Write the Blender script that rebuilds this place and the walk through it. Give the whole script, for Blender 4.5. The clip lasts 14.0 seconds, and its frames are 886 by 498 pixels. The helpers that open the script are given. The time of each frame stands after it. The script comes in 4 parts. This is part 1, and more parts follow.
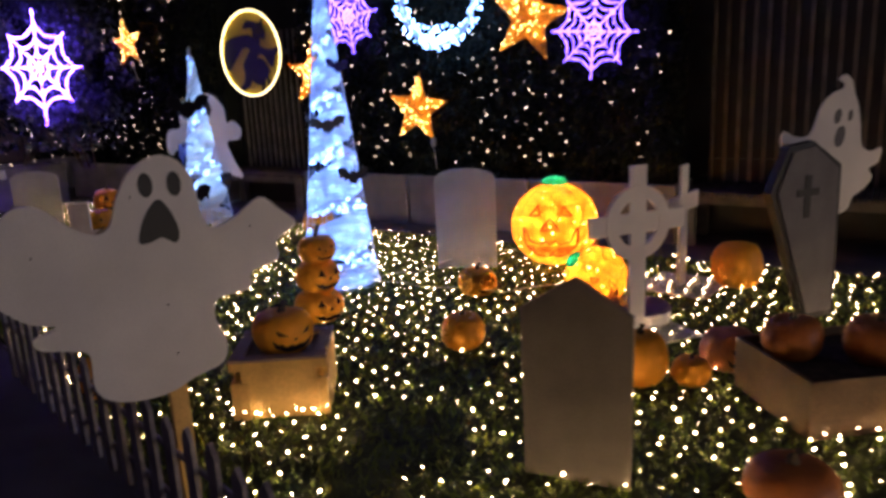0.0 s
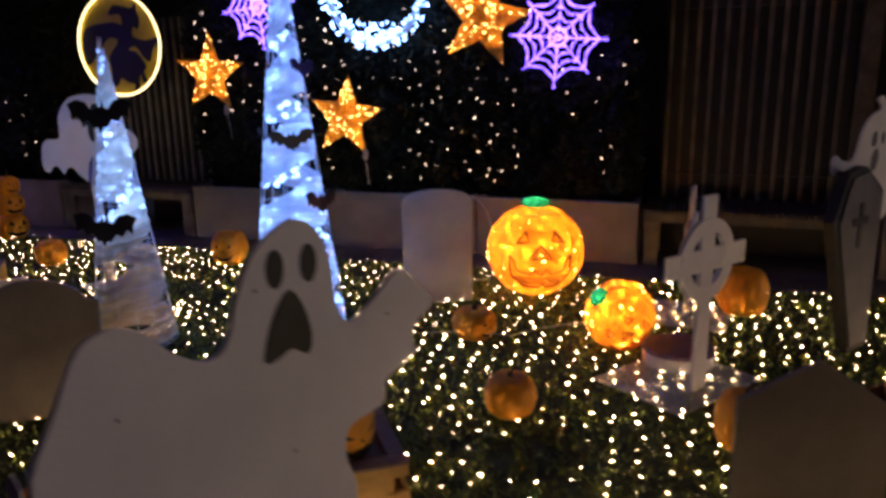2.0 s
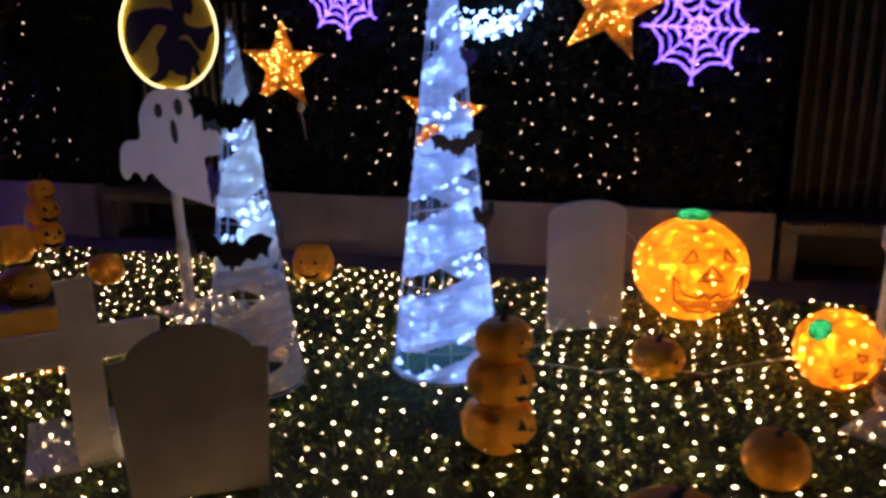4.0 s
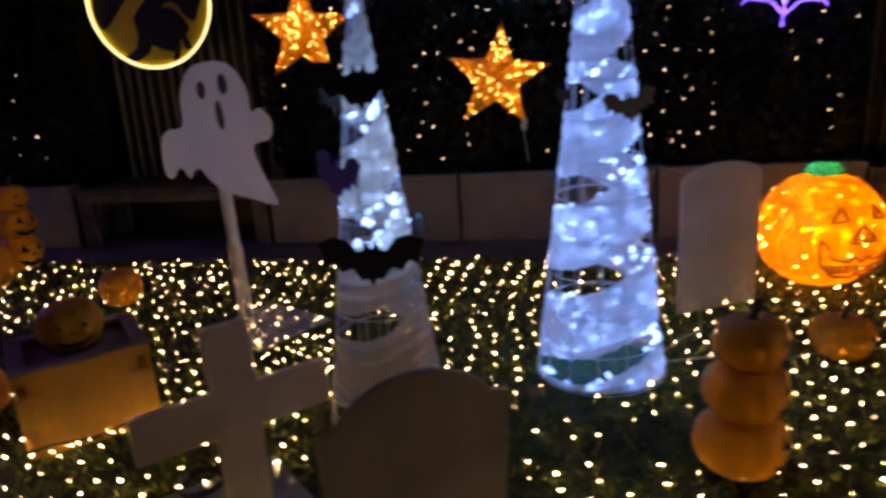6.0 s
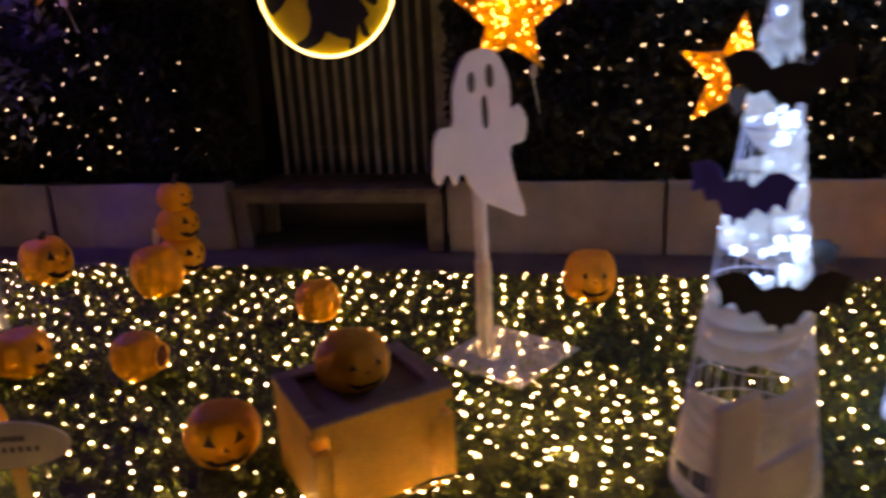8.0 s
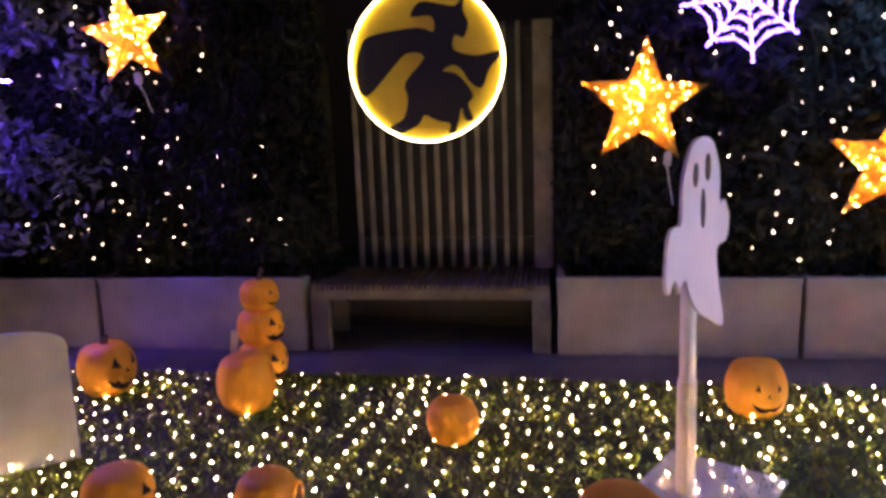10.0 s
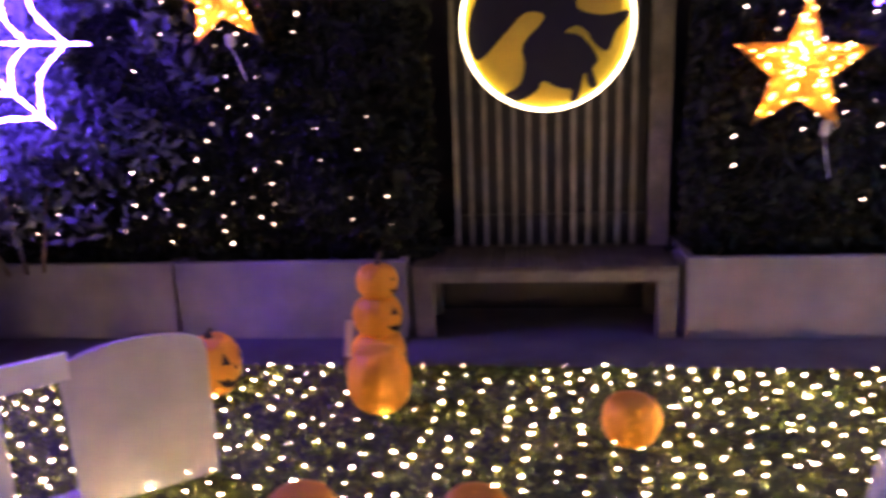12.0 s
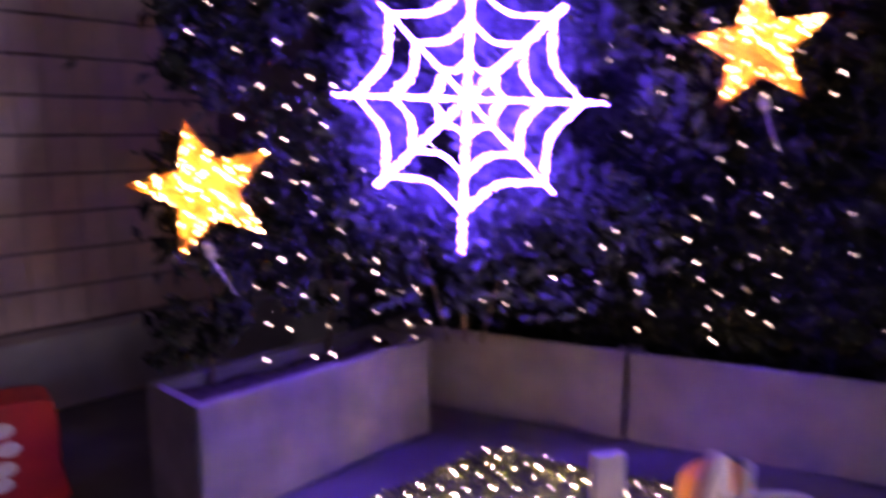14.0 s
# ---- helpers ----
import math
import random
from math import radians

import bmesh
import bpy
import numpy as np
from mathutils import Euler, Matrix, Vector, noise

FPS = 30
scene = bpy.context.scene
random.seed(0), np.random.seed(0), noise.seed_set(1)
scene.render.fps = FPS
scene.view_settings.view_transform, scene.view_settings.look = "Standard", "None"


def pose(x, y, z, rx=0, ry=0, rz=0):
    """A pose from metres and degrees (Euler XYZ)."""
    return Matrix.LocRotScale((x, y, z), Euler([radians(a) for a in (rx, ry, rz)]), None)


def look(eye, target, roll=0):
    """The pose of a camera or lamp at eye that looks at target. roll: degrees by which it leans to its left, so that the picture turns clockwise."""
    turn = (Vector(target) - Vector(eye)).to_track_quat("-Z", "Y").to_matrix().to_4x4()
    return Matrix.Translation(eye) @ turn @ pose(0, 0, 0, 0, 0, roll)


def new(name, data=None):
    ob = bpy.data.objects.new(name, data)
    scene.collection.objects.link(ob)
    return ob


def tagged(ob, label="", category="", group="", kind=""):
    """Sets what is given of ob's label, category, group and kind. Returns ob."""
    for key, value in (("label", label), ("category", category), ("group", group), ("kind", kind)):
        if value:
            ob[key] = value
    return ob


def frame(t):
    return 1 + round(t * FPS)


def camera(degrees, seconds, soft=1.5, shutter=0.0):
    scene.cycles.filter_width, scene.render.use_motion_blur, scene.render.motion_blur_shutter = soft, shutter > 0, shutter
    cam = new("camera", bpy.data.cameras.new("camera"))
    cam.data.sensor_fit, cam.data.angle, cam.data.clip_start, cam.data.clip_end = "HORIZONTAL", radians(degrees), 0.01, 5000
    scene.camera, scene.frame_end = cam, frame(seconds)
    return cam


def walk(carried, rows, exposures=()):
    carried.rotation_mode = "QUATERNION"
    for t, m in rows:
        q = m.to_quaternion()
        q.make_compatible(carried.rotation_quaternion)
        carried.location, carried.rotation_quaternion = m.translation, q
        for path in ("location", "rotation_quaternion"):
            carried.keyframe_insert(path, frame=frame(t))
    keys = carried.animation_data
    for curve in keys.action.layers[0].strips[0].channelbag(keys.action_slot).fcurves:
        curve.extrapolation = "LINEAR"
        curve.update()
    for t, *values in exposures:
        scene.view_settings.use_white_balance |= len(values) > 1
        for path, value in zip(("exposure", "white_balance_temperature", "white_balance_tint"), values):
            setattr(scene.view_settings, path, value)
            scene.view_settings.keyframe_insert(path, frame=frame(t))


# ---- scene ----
cam = camera(62.5, 14.0, 3.2, 0.8)
METRES, EYE, TILT, LEAN, TURN = 8.8, 1.5, 0.0, 0.0, 0.0
ROWS = [
    (0.0, 0.0, 0.0, 0.0, -0.65, -13.34, 2.73),
    (0.5, -0.03, 0.0252, -0.0027, -3.07, -14.98, 1.56),
    (0.7, -0.0422, 0.0354, -0.0013, -5.35, -15.61, 2.12),
    (1.0, -0.0588, 0.0509, 0.0007, -6.67, -15.17, 1.81),
    (1.2, -0.0694, 0.0648, 0.0012, -8.55, -14.56, 1.73),
    (1.5, -0.0846, 0.0851, 0.0065, -13.13, -14.71, 2.19),
    (2.0, -0.1131, 0.1052, 0.01, -14.78, -13.93, 1.04),
    (2.2, -0.1242, 0.1154, 0.0117, -15.49, -14.52, 0.72),
    (2.5, -0.1354, 0.1311, 0.0109, -16.5, -13.8, 0.86),
    (3.0, -0.1623, 0.1574, 0.0104, -16.24, -13.2, 0.23),
    (5.5, -0.2741, 0.3001, 0.0054, -22.28, -16.89, 1.82),
    (5.8, -0.2881, 0.3163, 0.0052, -24.08, -17.02, 2.32),
    (6.0, -0.2981, 0.3265, 0.0045, -24.82, -16.89, 3.52),
    (6.5, -0.3166, 0.3561, 0.0035, -24.07, -17.45, 3.63),
    (7.0, -0.3421, 0.3813, 0.0034, -24.51, -17.9, 1.79),
    (7.5, -0.3687, 0.4067, 0.0064, -22.73, -16.92, 2.87),
    (8.0, -0.3936, 0.4361, 0.0063, -22.17, -17.09, 2.72),
    (8.2, -0.4058, 0.4456, 0.0066, -22.37, -17.21, 1.96),
    (8.5, -0.4231, 0.4616, 0.0082, -23.1, -16.96, 3.25),
    (9.0, -0.4429, 0.4903, 0.0094, -22.65, -14.88, 3.84),
    (11.5, -0.5142, 0.5896, 0.0116, -29.49, -8.28, -1.49),
    (11.8, -0.5305, 0.6060, 0.0125, -28.45, -12.17, 0.97),
    (12.0, -0.5414, 0.6162, 0.0136, -27.27, -13.63, 2.19),
    (12.2, -0.5536, 0.6289, 0.0131, -26.45, -13.25, 2.64),
    (12.5, -0.5752, 0.6456, 0.013, -22.66, -13.93, 1.3),
    (13.0, -0.5965, 0.6773, 0.0071, -18.82, -16.82, 1.11),
    (13.2, -0.6087, 0.6886, 0.0074, -16.73, -17.57, 0.43),
    (13.5, -0.6297, 0.71, 0.0107, -12.85, -15.49, -0.78),
    (13.7, -0.6433, 0.7269, 0.0155, -11.40, -12.28, -0.26),
    (14.0, -0.6566, 0.7395, 0.023, -7.16, -9.07, 0.01),
]
EXPOSURES = [(0.0, -0.35, 6400, 26), (1.5, -0.72, 6500, 27), (3.0, -0.80, 6800, 28), (5.5, -1.38, 7300, 28), (6.5, -1.1, 8300, 29), (7.5, -0.62, 9200, 30), (8.1, -0.20, 9600, 31),
             (9.0, 0.42, 7900, 31), (11.5, 1.15, 6500, 42), (13.0, 1.12, 6300, 44), (14.0, 1.02, 6200, 56)]
walk(cam, [(t, pose(0, 0, EYE, TILT, LEAN, TURN) @ pose(METRES * x, METRES * y, METRES * z, 90 + pitch, roll, yaw)) for t, x, y, z, yaw, pitch, roll in ROWS], EXPOSURES)

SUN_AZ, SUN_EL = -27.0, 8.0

# ---- night sky, and a weak sun lamp added for unseen street light ----
world = bpy.data.worlds.new("night_sky")
scene.world = world
world.use_nodes = True
_wn = world.node_tree.nodes
_bg = _wn["Background"]
_bg.inputs["Color"].default_value = (0.60, 0.49, 0.70, 1)
_bg.inputs["Strength"].default_value = 0.058
sun_data = bpy.data.lights.new("unseen_street_fill", "SUN")
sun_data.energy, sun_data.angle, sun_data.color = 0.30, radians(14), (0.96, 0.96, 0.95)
sun = new("unseen_street_fill", sun_data)
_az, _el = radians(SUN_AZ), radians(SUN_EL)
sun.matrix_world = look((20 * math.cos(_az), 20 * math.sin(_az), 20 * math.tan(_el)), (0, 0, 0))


# ---- materials ----
def material(name, base, rough=0.6, metal=0.0, vary=0.25, scale=6.0, fine=90.0, bump=0.15, per_object=0.0, spec=0.5, translucent=0.0,
             island=0.0, second=None):
    """A surface with colour that varies at two scales, and a fine relief."""
    m = bpy.data.materials.new(name)
    m.use_nodes = True
    nt = m.node_tree
    n, l = nt.nodes, nt.links
    b = n["Principled BSDF"]
    b.inputs["Roughness"].default_value, b.inputs["Metallic"].default_value = rough, metal
    b.inputs["Specular IOR Level"].default_value = spec
    co = n.new("ShaderNodeTexCoord")
    big, small = n.new("ShaderNodeTexNoise"), n.new("ShaderNodeTexNoise")
    big.inputs["Scale"].default_value, small.inputs["Scale"].default_value = scale, fine
    big.inputs["Detail"].default_value, small.inputs["Detail"].default_value = 5, 3
    l.new(co.outputs["Object"], big.inputs["Vector"])
    l.new(co.outputs["Object"], small.inputs["Vector"])
    mix = n.new("ShaderNodeMix")
    mix.data_type = "RGBA"
    dark = [c * (1 - vary) for c in base] if second is None else second
    light = [min(1, c * (1 + vary * 0.6)) for c in base]
    mix.inputs[6].default_value, mix.inputs[7].default_value = (*dark, 1), (*light, 1)
    ramp = n.new("ShaderNodeMapRange")
    ramp.inputs[1].default_value, ramp.inputs[2].default_value = 0.32, 0.68
    l.new(big.outputs["Fac"], ramp.inputs[0])
    l.new(ramp.outputs[0], mix.inputs[0])
    hsv = n.new("ShaderNodeHueSaturation")
    l.new(mix.outputs[2], hsv.inputs["Color"])
    grain = n.new("ShaderNodeMapRange")
    grain.inputs[1].default_value, grain.inputs[2].default_value = 0.3, 0.7
    grain.inputs[3].default_value, grain.inputs[4].default_value = 1 - vary * 0.5, 1 + vary * 0.3
    l.new(small.outputs["Fac"], grain.inputs[0])
    value = grain.outputs[0]
    for amount, node, socket in ((per_object, "ShaderNodeObjectInfo", "Random"), (island, "ShaderNodeNewGeometry", "Random Per Island")):
        if amount:
            info, span, mul = n.new(node), n.new("ShaderNodeMapRange"), n.new("ShaderNodeMath")
            span.inputs[3].default_value, span.inputs[4].default_value = 1 - amount, 1 + amount
            mul.operation = "MULTIPLY"
            l.new(info.outputs[socket], span.inputs[0])
            l.new(span.outputs[0], mul.inputs[0])
            l.new(value, mul.inputs[1])
            value = mul.outputs[0]
    l.new(value, hsv.inputs["Value"])
    l.new(hsv.outputs["Color"], b.inputs["Base Color"])
    if bump:
        bp = n.new("ShaderNodeBump")
        bp.inputs["Strength"].default_value, bp.inputs["Distance"].default_value = bump, 0.01
        l.new(small.outputs["Fac"], bp.inputs["Height"])
        l.new(bp.outputs["Normal"], b.inputs["Normal"])
    if translucent:
        tr, ms = n.new("ShaderNodeBsdfTranslucent"), n.new("ShaderNodeMixShader")
        l.new(hsv.outputs["Color"], tr.inputs["Color"])
        ms.inputs[0].default_value = translucent
        l.new(b.outputs[0], ms.inputs[1])
        l.new(tr.outputs[0], ms.inputs[2])
        l.new(ms.outputs[0], n["Material Output"].inputs["Surface"])
    return m


def glow(name, colour, strength, island=0.0):
    """A surface that gives off light; island: how much one bulb differs from the next."""
    m = bpy.data.materials.new(name)
    m.use_nodes = True
    nt = m.node_tree
    n, l = nt.nodes, nt.links
    b = n["Principled BSDF"]
    b.inputs["Base Color"].default_value = (0.8, 0.8, 0.8, 1)
    b.inputs["Emission Color"].default_value = (*colour, 1)
    b.inputs["Emission Strength"].default_value = strength
    if island:
        g, r = n.new("ShaderNodeNewGeometry"), n.new("ShaderNodeMapRange")
        r.inputs[3].default_value, r.inputs[4].default_value = strength * (1 - island), strength * (1 + island)
        l.new(g.outputs["Random Per Island"], r.inputs[0])
        l.new(r.outputs[0], b.inputs["Emission Strength"])
    return m


WHITE_BOARD = material("white_painted_board", (0.76, 0.73, 0.72), 0.55, vary=0.12, scale=3, fine=140, bump=0.08)
GREY_BOARD = material("grey_painted_board", (0.26, 0.225, 0.175), 0.6, vary=0.25, scale=4, fine=120, bump=0.1)
PALE_BOARD = material("pale_grey_board", (0.44, 0.43, 0.39), 0.6, vary=0.15, scale=4, fine=120, bump=0.1)
DRAB_BOARD = material("drab_white_board", (0.72, 0.63, 0.52), 0.6, vary=0.2, scale=4, fine=120, bump=0.1)
DARK_GREY = material("charcoal_paint", (0.12, 0.113, 0.125), 0.55, vary=0.25, scale=5, bump=0.1)
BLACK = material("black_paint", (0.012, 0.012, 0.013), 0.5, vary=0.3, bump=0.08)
# both crate woods hold the fairy lights' gold light in their colour
WOOD_GOLD_LIT = material("gold_lit_wood", (0.72, 0.44, 0.12), 0.55, vary=0.22, scale=5, fine=60, bump=0.2, per_object=0.1)
WOOD_DEEP_GOLD_LIT = material("deep_gold_lit_board", (0.68, 0.33, 0.03), 0.5, vary=0.22, scale=5, fine=60, bump=0.2, per_object=0.08)
# crate lid and floor, darkened as surfaces that get little light
WOOD_SHADED = material("shaded_lid_wood", (0.24, 0.165, 0.13), 0.65, vary=0.25, scale=6, fine=60, bump=0.2)
WOOD_BROWN = material("brown_stained_wood", (0.17, 0.10, 0.045), 0.55, vary=0.3, scale=5, fine=60, bump=0.2, per_object=0.1)
# weathered seat slats; also the right screen, darkened for its unlit alcove
WOOD_DARK = material("weathered_shaded_timber", (0.11, 0.088, 0.072), 0.6, vary=0.4, scale=7, fine=70, bump=0.3, per_object=0.2)
BENCH_GREY = material("grey_bench_timber", (0.13, 0.118, 0.105), 0.7, vary=0.35, scale=6, fine=60, bump=0.3, per_object=0.18)
SLAT_GREY = material("grey_weathered_slat", (0.23, 0.21, 0.19), 0.7, vary=0.35, scale=6, fine=60, bump=0.3, per_object=0.18)
FENCE_PAINT = material("greyed_fence_paint", (0.24, 0.215, 0.25), 0.6, vary=0.35, scale=8, bump=0.25, per_object=0.2)
CONCRETE = material("pale_concrete", (0.238, 0.22, 0.213), 0.8, vary=0.2, scale=3.5, fine=160, bump=0.25, per_object=0.06)
# concrete of the side planter, darkened for the weaker light on its front
CONCRETE_DIM = material("dimmed_concrete", (0.22, 0.208, 0.20), 0.85, vary=0.3, scale=3.5, fine=160, bump=0.25)
SOIL = material("planter_soil", (0.055, 0.038, 0.028), 0.95, vary=0.5, scale=18, fine=110, bump=0.9)
TURF = material("dark_turf", (0.060, 0.080, 0.020), 0.95, vary=0.6, scale=9, fine=130, bump=0.9)
PAVING = material("dark_paving", (0.10, 0.095, 0.10), 0.8, vary=0.3, scale=2.5, fine=180, bump=0.3)
GRASS = material("grass_blades", (0.19, 0.25, 0.03), 0.55, vary=0.3, scale=3, island=0.45, bump=0, translucent=0.3)
# leaf colour raised above the hedge's to carry the corner web's halo
HALO_LEAF = material("halo_leaves", (0.095, 0.115, 0.11), 0.6, vary=0.35, scale=3, spec=0.2, island=0.5, bump=0, translucent=0.3)
LEAF = material("hedge_leaves", (0.024, 0.031, 0.021), 0.65, vary=0.35, scale=3, spec=0.15, island=0.5, bump=0, translucent=0.2)
BARK = material("shrub_bark", (0.16, 0.12, 0.08), 0.85, vary=0.4, scale=20, bump=0.5)
HEDGE_SHADE = material("hedge_inner_shade", (0.010, 0.013, 0.007), 0.95, vary=0.4, bump=0.4)
PUMPKIN = material("orange_pumpkin_skin", (0.90, 0.375, 0.018), 0.58, vary=0.10, scale=7, fine=70, bump=0.08, per_object=0.12, spec=0.35)
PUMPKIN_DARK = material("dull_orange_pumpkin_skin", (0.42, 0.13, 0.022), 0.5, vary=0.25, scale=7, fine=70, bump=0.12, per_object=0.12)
HOLLOW_SHADE = material("hollow_shade", (0.22, 0.065, 0.012), 0.8, vary=0.3, bump=0.3)
# dark inside carved openings, laid on the skin as flat colour
CUT_SHADE = material("cut_shade_black", (0.020, 0.010, 0.006), 0.7, vary=0.3, bump=0.1)
STEM = material("pumpkin_stem", (0.10, 0.075, 0.040), 0.8, vary=0.4, scale=30, bump=0.4)
BANDAGE = material("white_gauze_bandage", (0.82, 0.83, 0.86), 0.75, vary=0.10, scale=9, fine=200, bump=0.5, translucent=0.6)
# white gauze with the lawn lights' warm glow put into its colour
WARM_LIT_GAUZE = material("warm_lit_gauze_bandage", (0.82, 0.72, 0.54), 0.75, vary=0.14, scale=9, fine=200, bump=0.5, translucent=0.55)
WIRE = material("white_wire", (0.75, 0.75, 0.78), 0.45, vary=0.1, bump=0)
CABLE = material("pale_cable", (0.55, 0.55, 0.52), 0.5, vary=0.1, bump=0)
GREEN_CABLE = material("green_cable", (0.015, 0.035, 0.014), 0.5, vary=0.1, bump=0)
TINSEL = material("orange_tinsel", (0.95, 0.47, 0.05), 0.4, vary=0.35, scale=30, fine=220, bump=0.7, translucent=0.4)
ORANGE_ACRYLIC = material("orange_acrylic", (0.98, 0.49, 0.05), 0.35, vary=0.2, scale=14, fine=120, bump=0.3, translucent=0.5)
BROWN_WIRE = material("brown_face_wire", (0.42, 0.16, 0.03), 0.5, vary=0.2, bump=0)
TEAL = material("teal_felt", (0.02, 0.62, 0.36), 0.6, vary=0.2, scale=20, bump=0.3, translucent=0.6)
MOON_YELLOW = material("moon_yellow", (0.88, 0.66, 0.03), 0.5, vary=0.15, scale=4, bump=0.05)
BAT_BLUE = material("blue_bat_felt", (0.035, 0.03, 0.24), 0.6, vary=0.2, bump=0.1)
GREEN_FELT = material("green_base_felt", (0.012, 0.09, 0.05), 0.85, vary=0.3, scale=20, bump=0.3)
# black felt raised to grey for the light that falls on it
BAT_LIT = material("lit_black_bat_felt", (0.16, 0.16, 0.16), 0.6, vary=0.2, bump=0.1)
TILE = material("beige_wall_tile", (0.76, 0.57, 0.43), 0.35, vary=0.14, scale=5, fine=120, bump=0.08, per_object=0.09)
GROUT = material("dark_grout", (0.16, 0.12, 0.11), 0.9, vary=0.3, bump=0.3)
RENDERED = material("dark_rendered_wall", (0.045, 0.042, 0.045), 0.85, vary=0.3, scale=2, bump=0.3)
RED = material("red_enamel", (0.46, 0.022, 0.022), 0.3, vary=0.2, scale=6, bump=0.05)
# crate top strips: browner and darker than the fronts, as less light reaches them
TOP_SHADE_WOOD = material("shaded_strip_wood", (0.30, 0.21, 0.17), 0.65, vary=0.25, scale=6, fine=60, bump=0.2, per_object=0.1)
# stand's top: the violet light on it is put into a dark colour
VIOLET_LIT_BOARD = material("violet_lit_board", (0.15, 0.10, 0.17), 0.55, vary=0.2, bump=0.1)

BULB_WARM = glow("warm_bulb", (1.0, 0.70, 0.35), 118.0, 0.7)
BULB_HEDGE = glow("soft_white_bulb", (1.0, 0.76, 0.48), 6.5, 0.9)
BULB_BLUE = glow("cool_white_bulb", (0.16, 0.38, 1.0), 10.5, 0.5)
BULB_WREATH = glow("wreath_bulb", (0.18, 0.42, 1.0), 16.0, 0.5)
BULB_GOLD = glow("golden_bulb", (1.0, 0.58, 0.13), 38.0, 0.6)
BULB_AMBER = glow("amber_bulb", (1.0, 0.56, 0.11), 60.0, 0.6)
ROPE_VIOLET = glow("violet_rope_light", (0.155, 0.08, 1.0), 15.0)
ROPE_STRONG = glow("bright_violet_rope_light", (0.15, 0.065, 1.0), 130.0)
ROPE_TUBE = glow("violet_rope_tube", (0.13, 0.05, 1.0), 1.8)
TEAL_LAMP = glow("teal_lamp", (0.03, 1.0, 0.55), 60.0)
ROPE_WARM = glow("warm_rope_light", (1.0, 0.86, 0.42), 4.6)


# ---- building helpers ----
def part(name, bm, mat, parent, label="", m=None, smooth=False):
    """One mesh object under a thing or a part."""
    me = bpy.data.meshes.new(name)
    bm.to_mesh(me)
    bm.free()
    me.materials.append(mat)
    if smooth:
        me.polygons.foreach_set("use_smooth", [True] * len(me.polygons))
    ob = new(name, me)
    ob.parent = parent
    if m is not None:
        ob.matrix_basis = m
    if label:
        ob["label"] = label
    return ob


def thing(name, label, category, m=None, group="", kind=""):
    ob = tagged(new(name), label, category, group, kind)
    ob.empty_display_size = 0.1
    if m is not None:
        ob.matrix_basis = m
    return ob


def solo(name, bm, mat, label, category, m=None, group="", kind="", smooth=False):
    return tagged(part(name, bm, mat, None, "", m, smooth), label, category, group, kind)


def box(x0, y0, z0, x1, y1, z1, bevel=0.0, bm=None):
    bm = bm or bmesh.new()
    r = bmesh.ops.create_cube(bm, size=1, matrix=Matrix.Translation(((x0 + x1) / 2, (y0 + y1) / 2, (z0 + z1) / 2)) @ Matrix.Diagonal((x1 - x0, y1 - y0, z1 - z0, 1)))
    if bevel:
        edges = {e for v in r["verts"] for e in v.link_edges}
        bmesh.ops.bevel(bm, geom=list(edges), offset=bevel, segments=2, affect="EDGES")
    return bm


def smooth_loop(points, steps=4):
    """A closed Catmull-Rom loop through the points."""
    out, n = [], len(points)
    for i in range(n):
        p = [Vector(points[(i + k) % n]) for k in (-1, 0, 1, 2)]
        for s in range(steps):
            t = s / steps
            out.append(0.5 * (2 * p[1] + (p[2] - p[0]) * t + (2 * p[0] - 5 * p[1] + 4 * p[2] - p[3]) * t * t + (3 * p[1] - p[0] - 3 * p[2] + p[3]) * t ** 3))
    return out


def plate(outline, thick, y=0.0, bevel=0.0, bm=None):
    """An upright board in the x-z plane, its front face at y (facing -y), going back by thick."""
    bm = bm or bmesh.new()
    face = bm.faces.new([bm.verts.new((p[0], y, p[1])) for p in outline])
    face.normal_update()
    if face.normal.y > 0:
        face.normal_flip()
    back = bmesh.ops.extrude_face_region(bm, geom=[face])
    moved = [v for v in back["geom"] if isinstance(v, bmesh.types.BMVert)]
    bmesh.ops.translate(bm, verts=moved, vec=(0, thick, 0))
    bmesh.ops.recalc_face_normals(bm, faces=bm.faces)
    if bevel:
        rim = [e for e in bm.edges if abs(e.verts[0].co.y - e.verts[1].co.y) < 1e-6 and e.calc_face_angle(0) > 1]
        bmesh.ops.bevel(bm, geom=rim, offset=bevel, segments=1, affect="EDGES")
    return bm


def ellipse(cx, cz, rx, rz, lean=0.0, n=20):
    c, s = math.cos(radians(lean)), math.sin(radians(lean))
    return [(cx + rx * math.cos(a) * c - rz * math.sin(a) * s, cz + rx * math.cos(a) * s + rz * math.sin(a) * c) for a in (2 * math.pi * i / n for i in range(n))]


